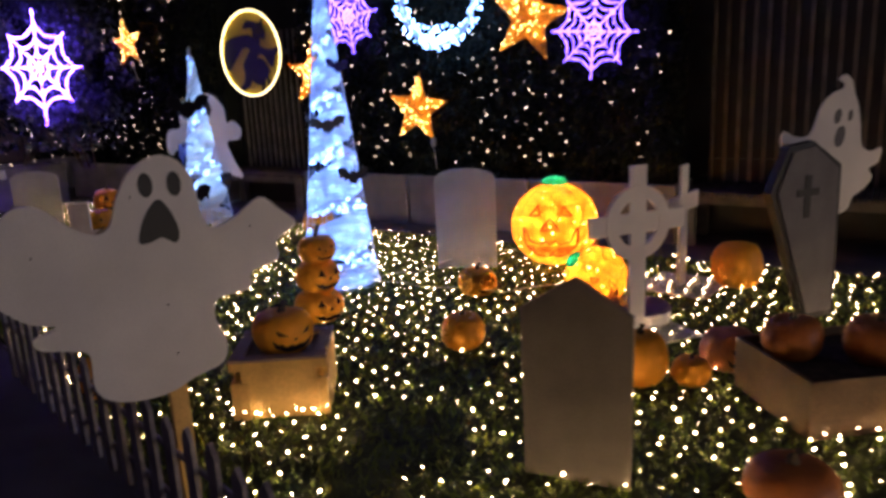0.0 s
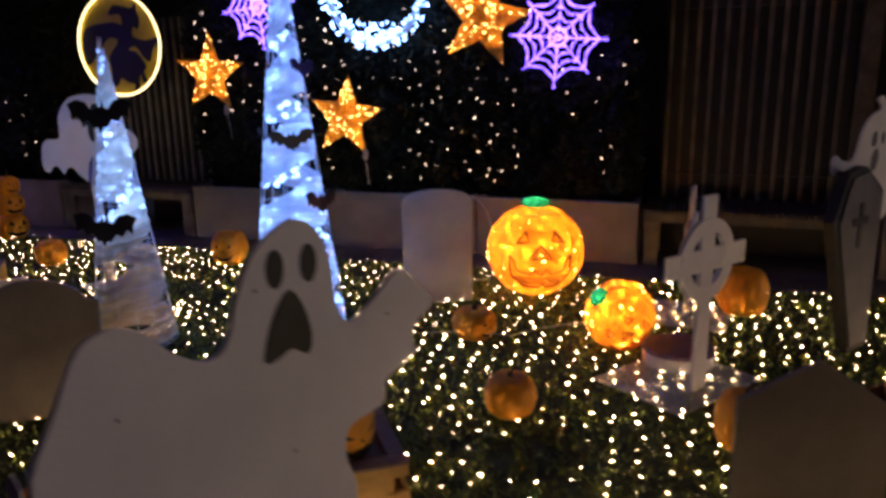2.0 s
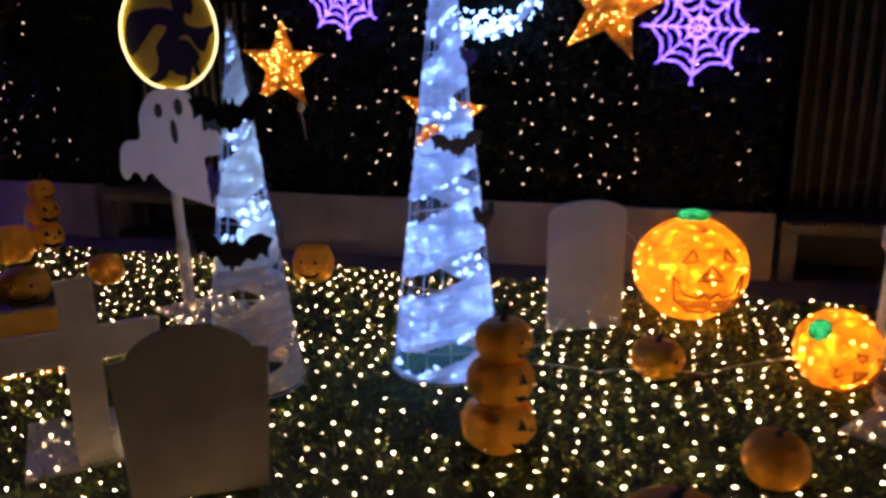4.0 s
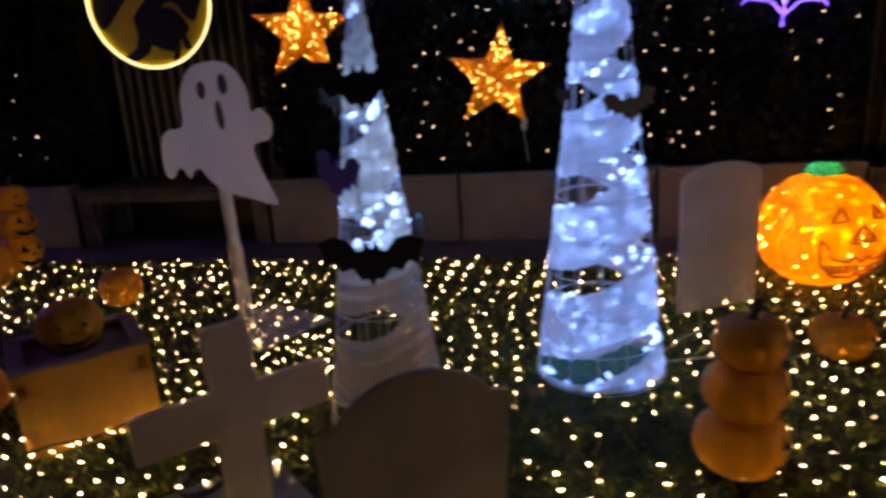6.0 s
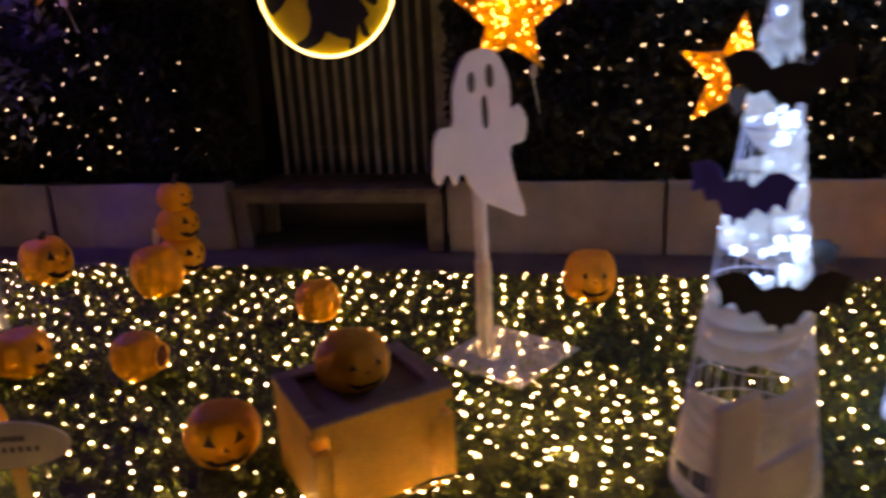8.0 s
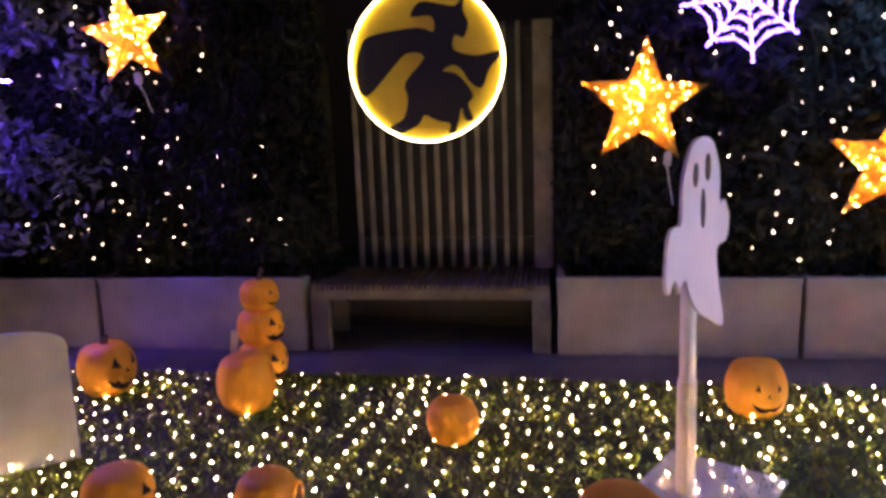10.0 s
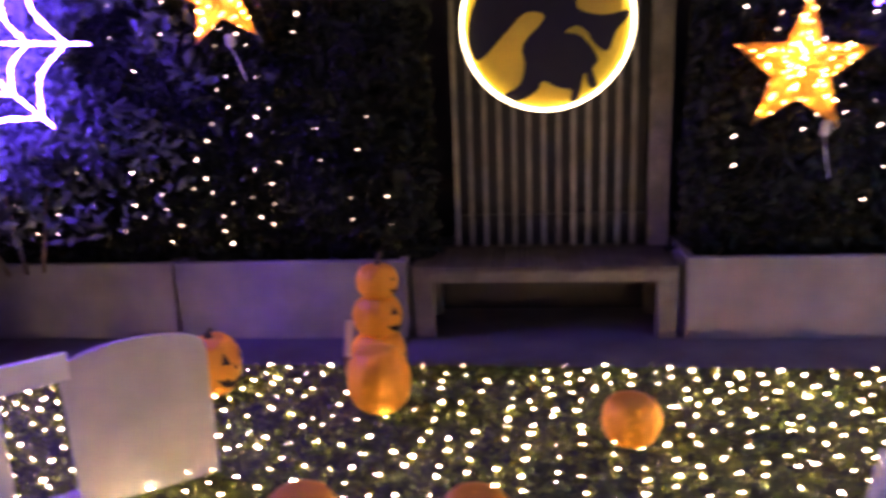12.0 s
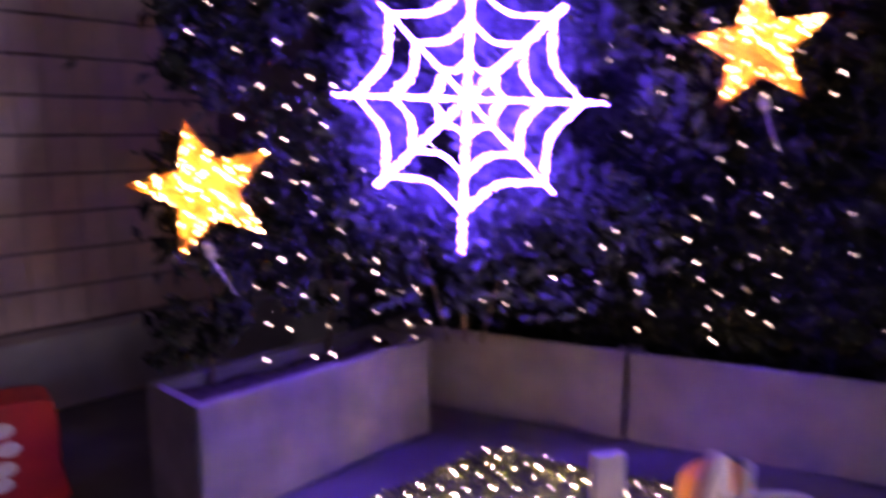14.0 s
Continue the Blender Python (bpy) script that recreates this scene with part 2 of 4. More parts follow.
def tube(points, radius, sides=6, closed=False, bm=None, taper=None):
    """A round bar along the points."""
    bm = bm or bmesh.new()
    pts = [Vector(p) for p in points]
    n, rings = len(pts), []
    for i, p in enumerate(pts):
        a = pts[(i - 1) % n] if closed or i else p
        b = pts[(i + 1) % n] if closed or i < n - 1 else p
        d = (b - a).normalized()
        side = d.cross(Vector((0, 0, 1)) if abs(d.z) < 0.9 else Vector((1, 0, 0))).normalized()
        up = side.cross(d)
        r = radius if taper is None else radius + (taper - radius) * i / max(1, n - 1)
        rings.append([bm.verts.new(p + r * (math.cos(2 * math.pi * k / sides) * side + math.sin(2 * math.pi * k / sides) * up)) for k in range(sides)])
    for i in range(n if closed else n - 1):
        u, w = rings[i], rings[(i + 1) % n]
        for k in range(sides):
            bm.faces.new((u[k], u[(k + 1) % sides], w[(k + 1) % sides], w[k]))
    if not closed:
        bm.faces.new(rings[0][::-1])
        bm.faces.new(rings[-1])
    return bm


def ico():
    bm = bmesh.new()
    bmesh.ops.create_icosphere(bm, subdivisions=1, radius=1)
    v = np.array([x.co[:] for x in bm.verts])
    f = np.array([[x.index for x in y.verts] for y in bm.faces])
    bm.free()
    return v, f


ICO_V, ICO_F = ico()


def from_arrays(name, verts, faces, mat, parent=None, label="", m=None):
    me = bpy.data.meshes.new(name)
    me.from_pydata(verts.tolist(), [], faces.tolist())
    me.materials.append(mat)
    ob = new(name, me)
    ob.parent = parent
    if m is not None:
        ob.matrix_basis = m
    if label:
        ob["label"] = label
    return ob


def bulbs(name, centres, radius, mat, parent=None, label="", m=None, spread=0.2, rng=None):
    """Many small bulbs in one mesh."""
    rng = rng or np.random.default_rng(3)
    c = np.asarray(centres, float)
    r = radius * (1 + spread * (rng.random(len(c)) * 2 - 1))
    long = rng.normal(size=(len(c), 3))
    long /= np.linalg.norm(long, axis=1)[:, None]
    reach = (ICO_V @ long.T).T[:, :, None] * long[:, None, :] * 0.7
    v = (c[:, None, :] + (ICO_V[None] + reach) * r[:, None, None]).reshape(-1, 3)
    f = (ICO_F[None] + (np.arange(len(c)) * len(ICO_V))[:, None, None]).reshape(-1, 3)
    ob = from_arrays(name, v, f, mat, parent, label, m)
    ob["kind"] = "stuff"
    return ob


def leaves(name, centres, size, mat, parent=None, label="", m=None, rng=None, upright=0.0, face=None):
    """Small folded leaves, each of two triangles, at the centres."""
    rng = rng or np.random.default_rng(5)
    c = np.asarray(centres, float)
    k = len(c)
    a = rng.normal(size=(k, 3))
    a[:, 2] += upright
    a /= np.linalg.norm(a, axis=1)[:, None]
    nrm = rng.normal(size=(k, 3))
    if face is not None:
        nrm += np.asarray(face) * 1.2
    b = np.cross(a, nrm)
    b /= np.linalg.norm(b, axis=1)[:, None]
    n = np.cross(a, b)
    s = (size * (0.6 + 0.8 * rng.random(k)))[:, None]
    v = np.stack([c - a * s, c + b * s * 0.45 + n * s * 0.15, c + a * s, c - b * s * 0.45 + n * s * 0.15], 1).reshape(-1, 3)
    i = np.arange(k)[:, None] * 4
    f = np.concatenate([np.hstack([i, i + 1, i + 2]), np.hstack([i, i + 2, i + 3])])
    return from_arrays(name, v, f, mat, parent, label, m)


# ---- the plan ----
WALL = pose(-1.6, 8.51, 0, 0, 0, -33.2)        # x along the planters, y behind their fronts


def place(u, d, z=0.0, turn=0.0):
    return WALL @ pose(u, d, z, 0, 0, turn)


# ground: one sheet to the horizon
bm = bmesh.new()
bmesh.ops.create_grid(bm, x_segments=40, y_segments=40, size=150)
solo("ground", bm, PAVING, "dark paved ground round the lawn", "ground", pose(0, 0, -0.02), kind="structure")

# lawn: bounded by the fence, the paved strip before the planters and the side planter
FENCE_A, FENCE_B = Vector((1.10, 0.09)), Vector((-6.60, 8.33))
LAWN = [(1.30, -0.06), (5.2, -1.5), (6.6, 2.45), (-1.85, 8.10), (-5.05, 10.22), (-6.70, 9.05), (-6.45, 8.35)]


def in_lawn(p, inset=0.0):
    x, y = p
    n = len(LAWN)
    for i in range(n):
        (ax, ay), (bx, by) = LAWN[i], LAWN[(i + 1) % n]
        ln = math.hypot(bx - ax, by - ay)
        if ((bx - ax) * (y - ay) - (by - ay) * (x - ax)) / ln < inset:
            return False
    return True


bm = bmesh.new()
f = bm.faces.new([bm.verts.new((x, y, 0.0)) for x, y in LAWN])
r = bmesh.ops.extrude_face_region(bm, geom=[f])
bmesh.ops.translate(bm, verts=[v for v in r["geom"] if isinstance(v, bmesh.types.BMVert)], vec=(0, 0, -0.03))
bmesh.ops.recalc_face_normals(bm, faces=bm.faces)
solo("lawn", bm, TURF, "dark turf lawn under the net of lights", "lawn", kind="structure")

rng = np.random.default_rng(11)


def scatter_lawn(count):
    out = []
    while len(out) < count:
        p = (rng.uniform(-6.8, 6.6), rng.uniform(-1.5, 10.3))
        if in_lawn(p, 0.02):
            out.append(p)
    return np.array(out)


pts = scatter_lawn(70000)
k = len(pts)
lean = rng.normal(0, 0.022, (k, 2))
h = rng.uniform(0.015, 0.045, k)
w = rng.uniform(0, 2 * math.pi, k)
side = np.stack([np.cos(w), np.sin(w), np.zeros(k)], 1) * rng.uniform(0.004, 0.008, k)[:, None]
root = np.hstack([pts, np.zeros((k, 1))])
tip = np.hstack([pts + lean, h[:, None]])
v = np.stack([root - side, root + side, tip], 1).reshape(-1, 3)
tagged(from_arrays("grass", v, np.arange(3 * k).reshape(-1, 3), GRASS), "short dark green grass among the lights", "grass", kind="stuff")

# the net of warm lights on the lawn: sagging rows, with gaps where the net parts
net = []
BARE = ((-0.15, 2.90, 0.27), (-0.40, 2.50, 0.2), (0.0, 3.48, 0.2), (-1.25, 4.98, 0.30), (-0.92, 4.80, 0.18), (-1.45, 6.50, 0.27), (-3.9, 7.40, 0.15), (-6.3, 8.90, 0.50))      # where the net leaves the turf bare
rows_u = np.arange(-7.0, 9.0, 0.114)
for i, u in enumerate(rows_u):
    for d in np.arange(-11.5, -0.3, 0.114):
        q = WALL @ Vector((u + 0.035 * math.sin(3.1 * d + 1.3 * u) + rng.normal(0, 0.013), d + (0.057 if i % 2 else 0) + 0.03 * math.sin(2.3 * u) + rng.normal(0, 0.013), 0))
        if not in_lawn((q.x, q.y), 0.05) or min((q.x + 0.80) ** 2 + (q.y - 5.37) ** 2, (q.x + 1.76) ** 2 + (q.y - 5.48) ** 2) < 0.08:
            continue
        gap = noise.noise(Vector((q.x * 0.85 + 3, q.y * 0.85, 0.3)))
        if gap > 0.50 or rng.random() < 0.07 + max(0, gap - 0.15) * 0.9:
            continue
        if any((q.x - a) ** 2 + (q.y - b) ** 2 < c * c for a, b, c in BARE) and rng.random() < 0.8:
            continue
        net.append((q.x, q.y, rng.uniform(0.016, 0.045)))
# a second net laid over the first beside the bandaged cone
for u in np.arange(-0.62, 0.63, 0.098):
    for d in np.arange(-0.42, 0.43, 0.098):
        q = pose(-2.03, 6.04, 0, 0, 0, -33.2) @ Vector((u + rng.normal(0, 0.012), d + rng.normal(0, 0.012), 0))
        if (u / 0.64) ** 2 + (d / 0.44) ** 2 < 1 and (q.x + 1.76) ** 2 + (q.y - 5.48) ** 2 > 0.07 and rng.random() < 0.9:
            net.append((q.x, q.y, rng.uniform(0.022, 0.05)))
for (cx, cy), turn, half, deep in (((-0.79, 3.33), 3, 0.22, 0.21), ((-2.91, 6.125), 7, 0.255, 0.215), ((1.80, 2.71), 8, 0.38, 0.0)):
    m = pose(cx, cy, 0, 0, 0, turn)
    for k in range(10):
        q = m @ Vector((-half + 2 * half * (k + 0.5) / 10 + rng.normal(0, 0.01), -deep - 0.035 - 0.02 * rng.random(), 0.03 + 0.03 * rng.random()))
        net.append((q.x, q.y, q.z))
tagged(bulbs("string_light_net", net, 0.0027, BULB_WARM, rng=rng, spread=0.45), "net of warm white fairy lights spread over the lawn", "fairy lights", kind="stuff")


# ---- planters, benches, slatted screens, hedges ----
def planter(u0, u1, depth=0.62, height=0.49, m=None, label="pale concrete planter trough filled with dark soil", mat=CONCRETE):
    root = thing("planter", label, "planter", m if m is not None else WALL, "planters along the wall")
    g, t = 0.012, 0.05
    bm = bmesh.new()
    box(u0 + g, 0.0, -0.02, u1 - g, t, height, 0.008, bm)
    box(u0 + g, depth - t, -0.02, u1 - g, depth, height, 0.008, bm)
    box(u0 + g, t, -0.02, u0 + g + t, depth - t, height - 0.001, 0.0, bm)
    box(u1 - g - t, t, -0.02, u1 - g, depth - t, height - 0.001, 0.0, bm)
    part("trough", bm, mat, root)
    part("rim", box(u0 + g - 0.004, -0.006, height - 0.028, u1 - g + 0.004, t + 0.004, height + 0.004, 0.006), mat, root)
    bm = bmesh.new()
    bmesh.ops.create_grid(bm, x_segments=18, y_segments=8, size=0.5)
    for v in bm.verts:
        v.co = Vector(((u0 + u1) / 2 + v.co.x * (u1 - u0 - 0.13), depth / 2 + v.co.y * (depth - 0.1), height - 0.07 + 0.03 * noise.noise(v.co * 9 + Vector((u0, 0, 0)))))
    part("soil", bm, SOIL, root, "dark crumbly soil")
    return root


for u0, u1 in ((0.0, 1.5), (1.5, 2.93), (2.93, 4.32), (-3.2, -1.67), (-4.75, -3.2), (6.05, 7.5), (7.5, 9.0)):
    planter(u0, u1)


def bench(u0, u1):
    """A slatted seat on a timber frame, open below, with a black board added as the shade underneath."""
    root = thing("bench", "dark slatted timber bench built between planters", "bench", WALL, "benches by the wall")
    n = 46
    for i in range(n):
        a = u0 + 0.02 + (u1 - u0 - 0.04) * i / n
        part("seat_slat", box(a, -0.01, 0.415, a + (u1 - u0) / n * 0.62, 0.60, 0.45), WOOD_DARK, root)
    part("front_beam", box(u0 + 0.02, 0.015, 0.345, u1 - 0.02, 0.06, 0.414, 0.004), BENCH_GREY, root, "worn grey front beam")
    for a in (u0 + 0.02, u1 - 0.14):
        part("leg", box(a, 0.015, -0.02, a + 0.12, 0.09, 0.344, 0.004), BENCH_GREY, root)
        part("leg", box(a, 0.48, -0.02, a + 0.12, 0.56, 0.414, 0.004), BENCH_GREY, root)
    part("shade_board", box(u0 + 0.01, 0.62, -0.02, u1 - 0.01, 0.65, 0.50), BLACK, root)
    return root


def screen(u0, u1, d=0.50, wood=None):
    wood = wood or SLAT_GREY
    root = thing("slatted_screen", "weathered grey upright-slat timber screen behind a bench", "screen", WALL, "slatted screens")
    n = 13
    for i in range(n):
        a = u0 + 0.01 + (u1 - u0 - 0.16) * i / n
        part("slat", box(a, d, 0.455, a + 0.032, d + 0.03, 2.14, 0.003), wood, root)
    part("post", box(u1 - 0.13, d - 0.02, 0.455, u1, d + 0.07, 2.14, 0.005), wood, root, "wide end post")
    # rails and back panel are black to give the shade between the slats
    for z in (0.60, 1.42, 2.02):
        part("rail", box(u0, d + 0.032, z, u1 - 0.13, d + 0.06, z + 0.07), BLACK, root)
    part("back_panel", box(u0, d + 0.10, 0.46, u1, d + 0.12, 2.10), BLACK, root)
    return root


bench(-1.66, -0.01)
screen(-1.42, -0.01)
bench(4.33, 6.04)
# same screen in darker wood: the alcove's lack of light is in the colour
screen(4.45, 6.0, wood=WOOD_DARK)

# walls that close the place
solo("wall_back", box(-9, 1.15, -0.02, 14, 1.45, 6.0), RENDERED, "dark rendered building wall behind the hedges", "wall", WALL, kind="structure")


def hedge(u0, u1, z1, front, seed, count, m=None, base=0.43, gaps=0.0, size=0.055, dark_backing=True, swell=(), label="dense dark evergreen hedge hung with small lights"):
    """Foliage: uneven billows of small leaves over a near-black box for inner shade; swell: where it bulges (along, up,
    radius).
    """
    g = np.random.default_rng(seed)
    root = thing("hedge", label, "hedge", m if m is not None else WALL, "hedges above the planters")
    out = []
    while len(out) < count:
        u, z = g.uniform(u0, u1), g.uniform(base, z1)
        n1 = noise.noise(Vector((u * 1.9, z * 1.9, seed)))
        n2 = noise.noise(Vector((u * 5.5, z * 5.5, seed + 7)))
        if gaps and n1 + 0.6 * n2 > gaps:
            continue
        # bulges added behind the web lights so near leaves imitate their halo
        near = min((math.hypot(u - a, z - b) / c for a, b, c in swell), default=9.0)
        bulge = 0.13 * max(0.0, 1 - (near / 1.4) ** 2)
        foot = 0.20 * max(0.0, 1 - (z - base) / 0.35)
        edge = 0.10 * max(0.0, 1 - min(u - u0, u1 - u) / 0.15)
        out.append((u, front - bulge + foot + edge - 0.13 * n1 - 0.07 * n2 + abs(g.normal(0, 0.09)), z))
    leaves("foliage", out, size, LEAF, root, rng=g, upright=0.4, face=(0, -1, 0.3))
    # added box, coloured as the shade inside, closes the gaps between leaves
    if dark_backing:
        part("dark_backing", box(u0 + 0.07, front + 0.32, base - 0.01, u1 - 0.07, front + 0.62, z1 - 0.1, 0.05), HEDGE_SHADE, root)
    for i in range(max(2, int((u1 - u0) / 0.5))):
        u = u0 + 0.25 + i * (u1 - u0 - 0.4) / max(1, int((u1 - u0) / 0.5) - 1)
        part("stem", tube([(u, front + 0.29, 0.41), (u + 0.03, front + 0.28, 0.8), (u - 0.02, front + 0.30, 1.4)], 0.016, 6, taper=0.008), BARK, root)
    return root


for u0, u1, seed, count in ((0.02, 4.30, 21, 30000), (-4.6, -1.52, 22, 22000), (6.15, 9.0, 23, 7000)):
    hedge(u0, u1, 3.1, 0.02, seed, count, swell=((3.66, 1.80, 0.40), (1.05, 2.13, 0.40), (-3.86, 1.86, 0.75)))


def hedge_lights(u0, u1, z0, z1, count, seed, d, m=None, label="strings of small white lights draped over the hedge"):
    g = np.random.default_rng(seed)
    out = []
    while len(out) < count:
        a, z = g.uniform(u0, u1), g.uniform(z0 + 0.2, z1)
        for _ in range(g.integers(2, 8)):
            n1 = noise.noise(Vector((a * 1.9, z * 1.9, seed)))
            if all((a - p[0]) ** 2 + (z - p[2]) ** 2 > 0.006 for p in out):
                out.append((a, d - 0.10 - 0.13 * n1 + g.uniform(-0.02, 0.10), z))
            a, z = a + g.normal(0.0, 0.07), z - g.uniform(0.08, 0.22)
            if not (u0 < a < u1 and z > z0):
                break
    ob = bulbs("hedge_string_lights", out, 0.0047, BULB_HEDGE, None, m=m if m is not None else WALL, rng=g, spread=0.35)
    return tagged(ob, label, "fairy lights", "hedge lights", "stuff")


hedge_lights(0.05, 4.30, 0.62, 3.0, 190, 21, 0.02)
hedge_lights(-4.4, -1.55, 0.62, 3.0, 112, 22, 0.02)

# side planter with tall loose shrubs, and the tiled wall behind it
SIDE = pose(-6.456, 9.566, 0, 0, 0, 40.35)       # x towards the corner, y behind
planter(0.0, 1.47, 0.47, 0.545, SIDE, "grey concrete planter, darkened for weak light, with loose tall shrubs", CONCRETE_DIM)
hedge(0.05, 1.9, 3.0, 0.10, 31, 5200, SIDE, base=0.62, gaps=0.10, size=0.05, dark_backing=False, label="loose tall shrubs lit violet beside a tiled wall")
hedge_lights(0.05, 1.5, 0.55, 2.6, 90, 33, 0.12, SIDE, "small white lights strung through the loose shrubs")

# a shrub that hangs over the corner of the two planters
CORNER = pose(-5.20, 10.13, 0, 0, 0, -8)
root = thing("shrub", "loose shrub overhanging the planter corner, lit violet by a web", "shrub", CORNER, "hedges above the planters")
g = np.random.default_rng(41)
out = []
while len(out) < 9000:
    x, y, z = g.normal(0, 0.50), abs(g.normal(0, 0.17)), g.normal(1.95, 0.52)
    n1 = noise.noise(Vector((x * 2.2, y * 2.2, z * 2.2 + 5)))
    if z > 0.75 and n1 < 0.20:
        out.append((x, y + 0.10 * n1, z))
# pale leaves close behind the web, in place of its halo
leaves("foliage", out, 0.048, HALO_LEAF, root, rng=g, upright=0.4, face=(0, -1, 0.3))
for i in range(3):
    u = -0.4 + 0.4 * i
    part("stem", tube([(0.25 * u, 0.62, 0.45), (0.5 * u, 0.45, 0.9), (u, 0.22, 1.5), (1.15 * u, 0.16, 2.2)], 0.014, 6, taper=0.005), BARK, root)

TILES = SIDE @ pose(-3.0, 2.2, 0)
solo("ledge", box(0, -0.25, -0.02, 6.0, -0.001, 0.45, 0.01), PALE_BOARD, "low concrete ledge at the foot of the tiled wall", "ledge", TILES, kind="structure")
tile_wall = solo("wall_tiled", box(0, 0.012, -0.02, 6.0, 0.25, 5.0), GROUT, "beige tiled building wall with dark joints", "wall", TILES, kind="structure")


# ---- cut-out boards ----
def board(name, label, category, outline, mat, m, thick=0.012, group="", features=(), stake=None, foot=None):
    """A cut-out board with painted features; stake: (x, half width, top, bottom); foot: (half x, half y, how far back) of a ground plate."""
    root = thing(name, label, category, m, group)
    panel = part("panel", plate(outline, thick), mat, root)
    for kind, shape, paint in features:
        part(kind, plate(shape, 0.003, -0.0032), paint, panel)
    if stake:
        x, hw, top, bottom = stake
        part("stake", box(x - hw, thick + 0.001, bottom, x + hw, thick + 0.03, top, 0.003), WOOD_GOLD_LIT, root, "pale wooden stake")
    if foot:
        part("base_plate", box(-foot[0], foot[2] - foot[1], 0.004, foot[0], foot[2] + foot[1], 0.016, 0.003), PALE_BOARD, root, "pale ground plate")
    return root


ghost = smooth_loop([(0.0, 1.29), (0.07, 1.26), (0.11, 1.19), (0.125, 1.08), (0.16, 1.02), (0.24, 1.04), (0.35, 1.10), (0.42, 1.05), (0.49, 0.98), (0.40, 0.93),
                     (0.40, 0.86), (0.29, 0.83), (0.27, 0.77), (0.15, 0.76), (0.13, 0.69), (0.16, 0.60), (0.14, 0.52), (0.03, 0.495), (-0.04, 0.47), (-0.13, 0.465),
                     (-0.24, 0.49), (-0.30, 0.55), (-0.30, 0.67), (-0.35, 0.70), (-0.44, 0.73), (-0.45, 0.77), (-0.38, 0.79), (-0.47, 0.83), (-0.57, 0.95),
                     (-0.52, 1.07), (-0.47, 1.16), (-0.41, 1.18), (-0.36, 1.16), (-0.30, 1.10), (-0.23, 1.06), (-0.18, 1.08), (-0.145, 1.17), (-0.09, 1.25)])
big_ghost = board("ghost_cutout", "large white wailing ghost board with raised arms on a stake", "ghost cutout", ghost, WHITE_BOARD, pose(-0.93, 2.43, 0, 0, 0, 40.5), group="ghost boards",
      features=(("eye", ellipse(-0.052, 1.197, 0.024, 0.041), BLACK), ("eye", ellipse(0.043, 1.190, 0.024, 0.042), BLACK),
                ("mouth", smooth_loop([(-0.015, 1.145), (0.02, 1.10), (0.04, 1.03), (0.025, 0.99), (-0.02, 1.015), (-0.06, 1.005), (-0.095, 1.01), (-0.08, 1.07), (-0.05, 1.12)]), BLACK)),
      stake=(-0.03, 0.032, 0.85, -0.02))
for x, z in ((-0.105, 1.165), (-0.02, 0.60), (-0.03, 0.78), (0.30, 1.00), (-0.42, 1.02)):
    part("screw", box(x - 0.0035, -0.002, z - 0.0035, x + 0.0035, 0.001, z + 0.0035, 0.001), DARK_GREY, big_ghost, "dark screw head")

ghost = smooth_loop([(-0.02, 1.45), (0.07, 1.44), (0.13, 1.40), (0.19, 1.30), (0.20, 1.18), (0.26, 1.19), (0.325, 1.11), (0.30, 1.02), (0.19, 1.00), (0.22, 0.86), (0.30, 0.66),
                     (0.14, 0.72), (-0.01, 0.79), (-0.10, 0.87), (-0.15, 0.94), (-0.19, 0.93), (-0.21, 0.90), (-0.24, 0.95), (-0.27, 0.96), (-0.31, 0.92), (-0.34, 0.97), (-0.33, 1.10), (-0.29, 1.15), (-0.21, 1.16),
                     (-0.20, 1.30), (-0.13, 1.42)])
root = board("ghost_cutout", "white howling ghost board high on a round pole", "ghost cutout", ghost, WHITE_BOARD, pose(-2.11, 6.735, 0, 0, 0, 27), group="ghost boards",
             features=(("eye", ellipse(-0.082, 1.318, 0.024, 0.044), BLACK), ("eye", ellipse(0.045, 1.335, 0.027, 0.052, 4), BLACK), ("mouth", ellipse(0.005, 1.185, 0.022, 0.075, 4), BLACK)))
part("pole", tube([(0.015, 0.04, 0.015), (0.005, 0.04, 0.50)], 0.038, 12), DRAB_BOARD, root, "grey lower sleeve of the pole", smooth=False)
part("pole", tube([(0.005, 0.04, 0.50), (-0.01, 0.04, 1.15)], 0.031, 12), WHITE_BOARD, root, "white pole")
part("base_plate", box(-0.16, -0.28, 0.004, 0.34, 0.22, 0.016, 0.003), PALE_BOARD, root, "pale ground plate")

ghost = smooth_loop([(0.05, 1.40), (0.10, 1.36), (0.12, 1.30), (0.16, 1.22), (0.19, 1.10), (0.21, 0.99), (0.29, 0.95), (0.37, 0.965), (0.35, 0.88), (0.28, 0.85), (0.31, 0.79), (0.25, 0.73),
                     (0.17, 0.69), (0.13, 0.62), (0.03, 0.60), (-0.08, 0.66), (-0.16, 0.80), (-0.22, 0.97), (-0.32, 1.03), (-0.38, 1.01), (-0.40, 1.08), (-0.37, 1.11), (-0.31, 1.08), (-0.19, 1.08), (-0.12, 1.23),
                     (-0.04, 1.30), (0.03, 1.32), (0.045, 1.345), (0.02, 1.365), (0.0, 1.38)])
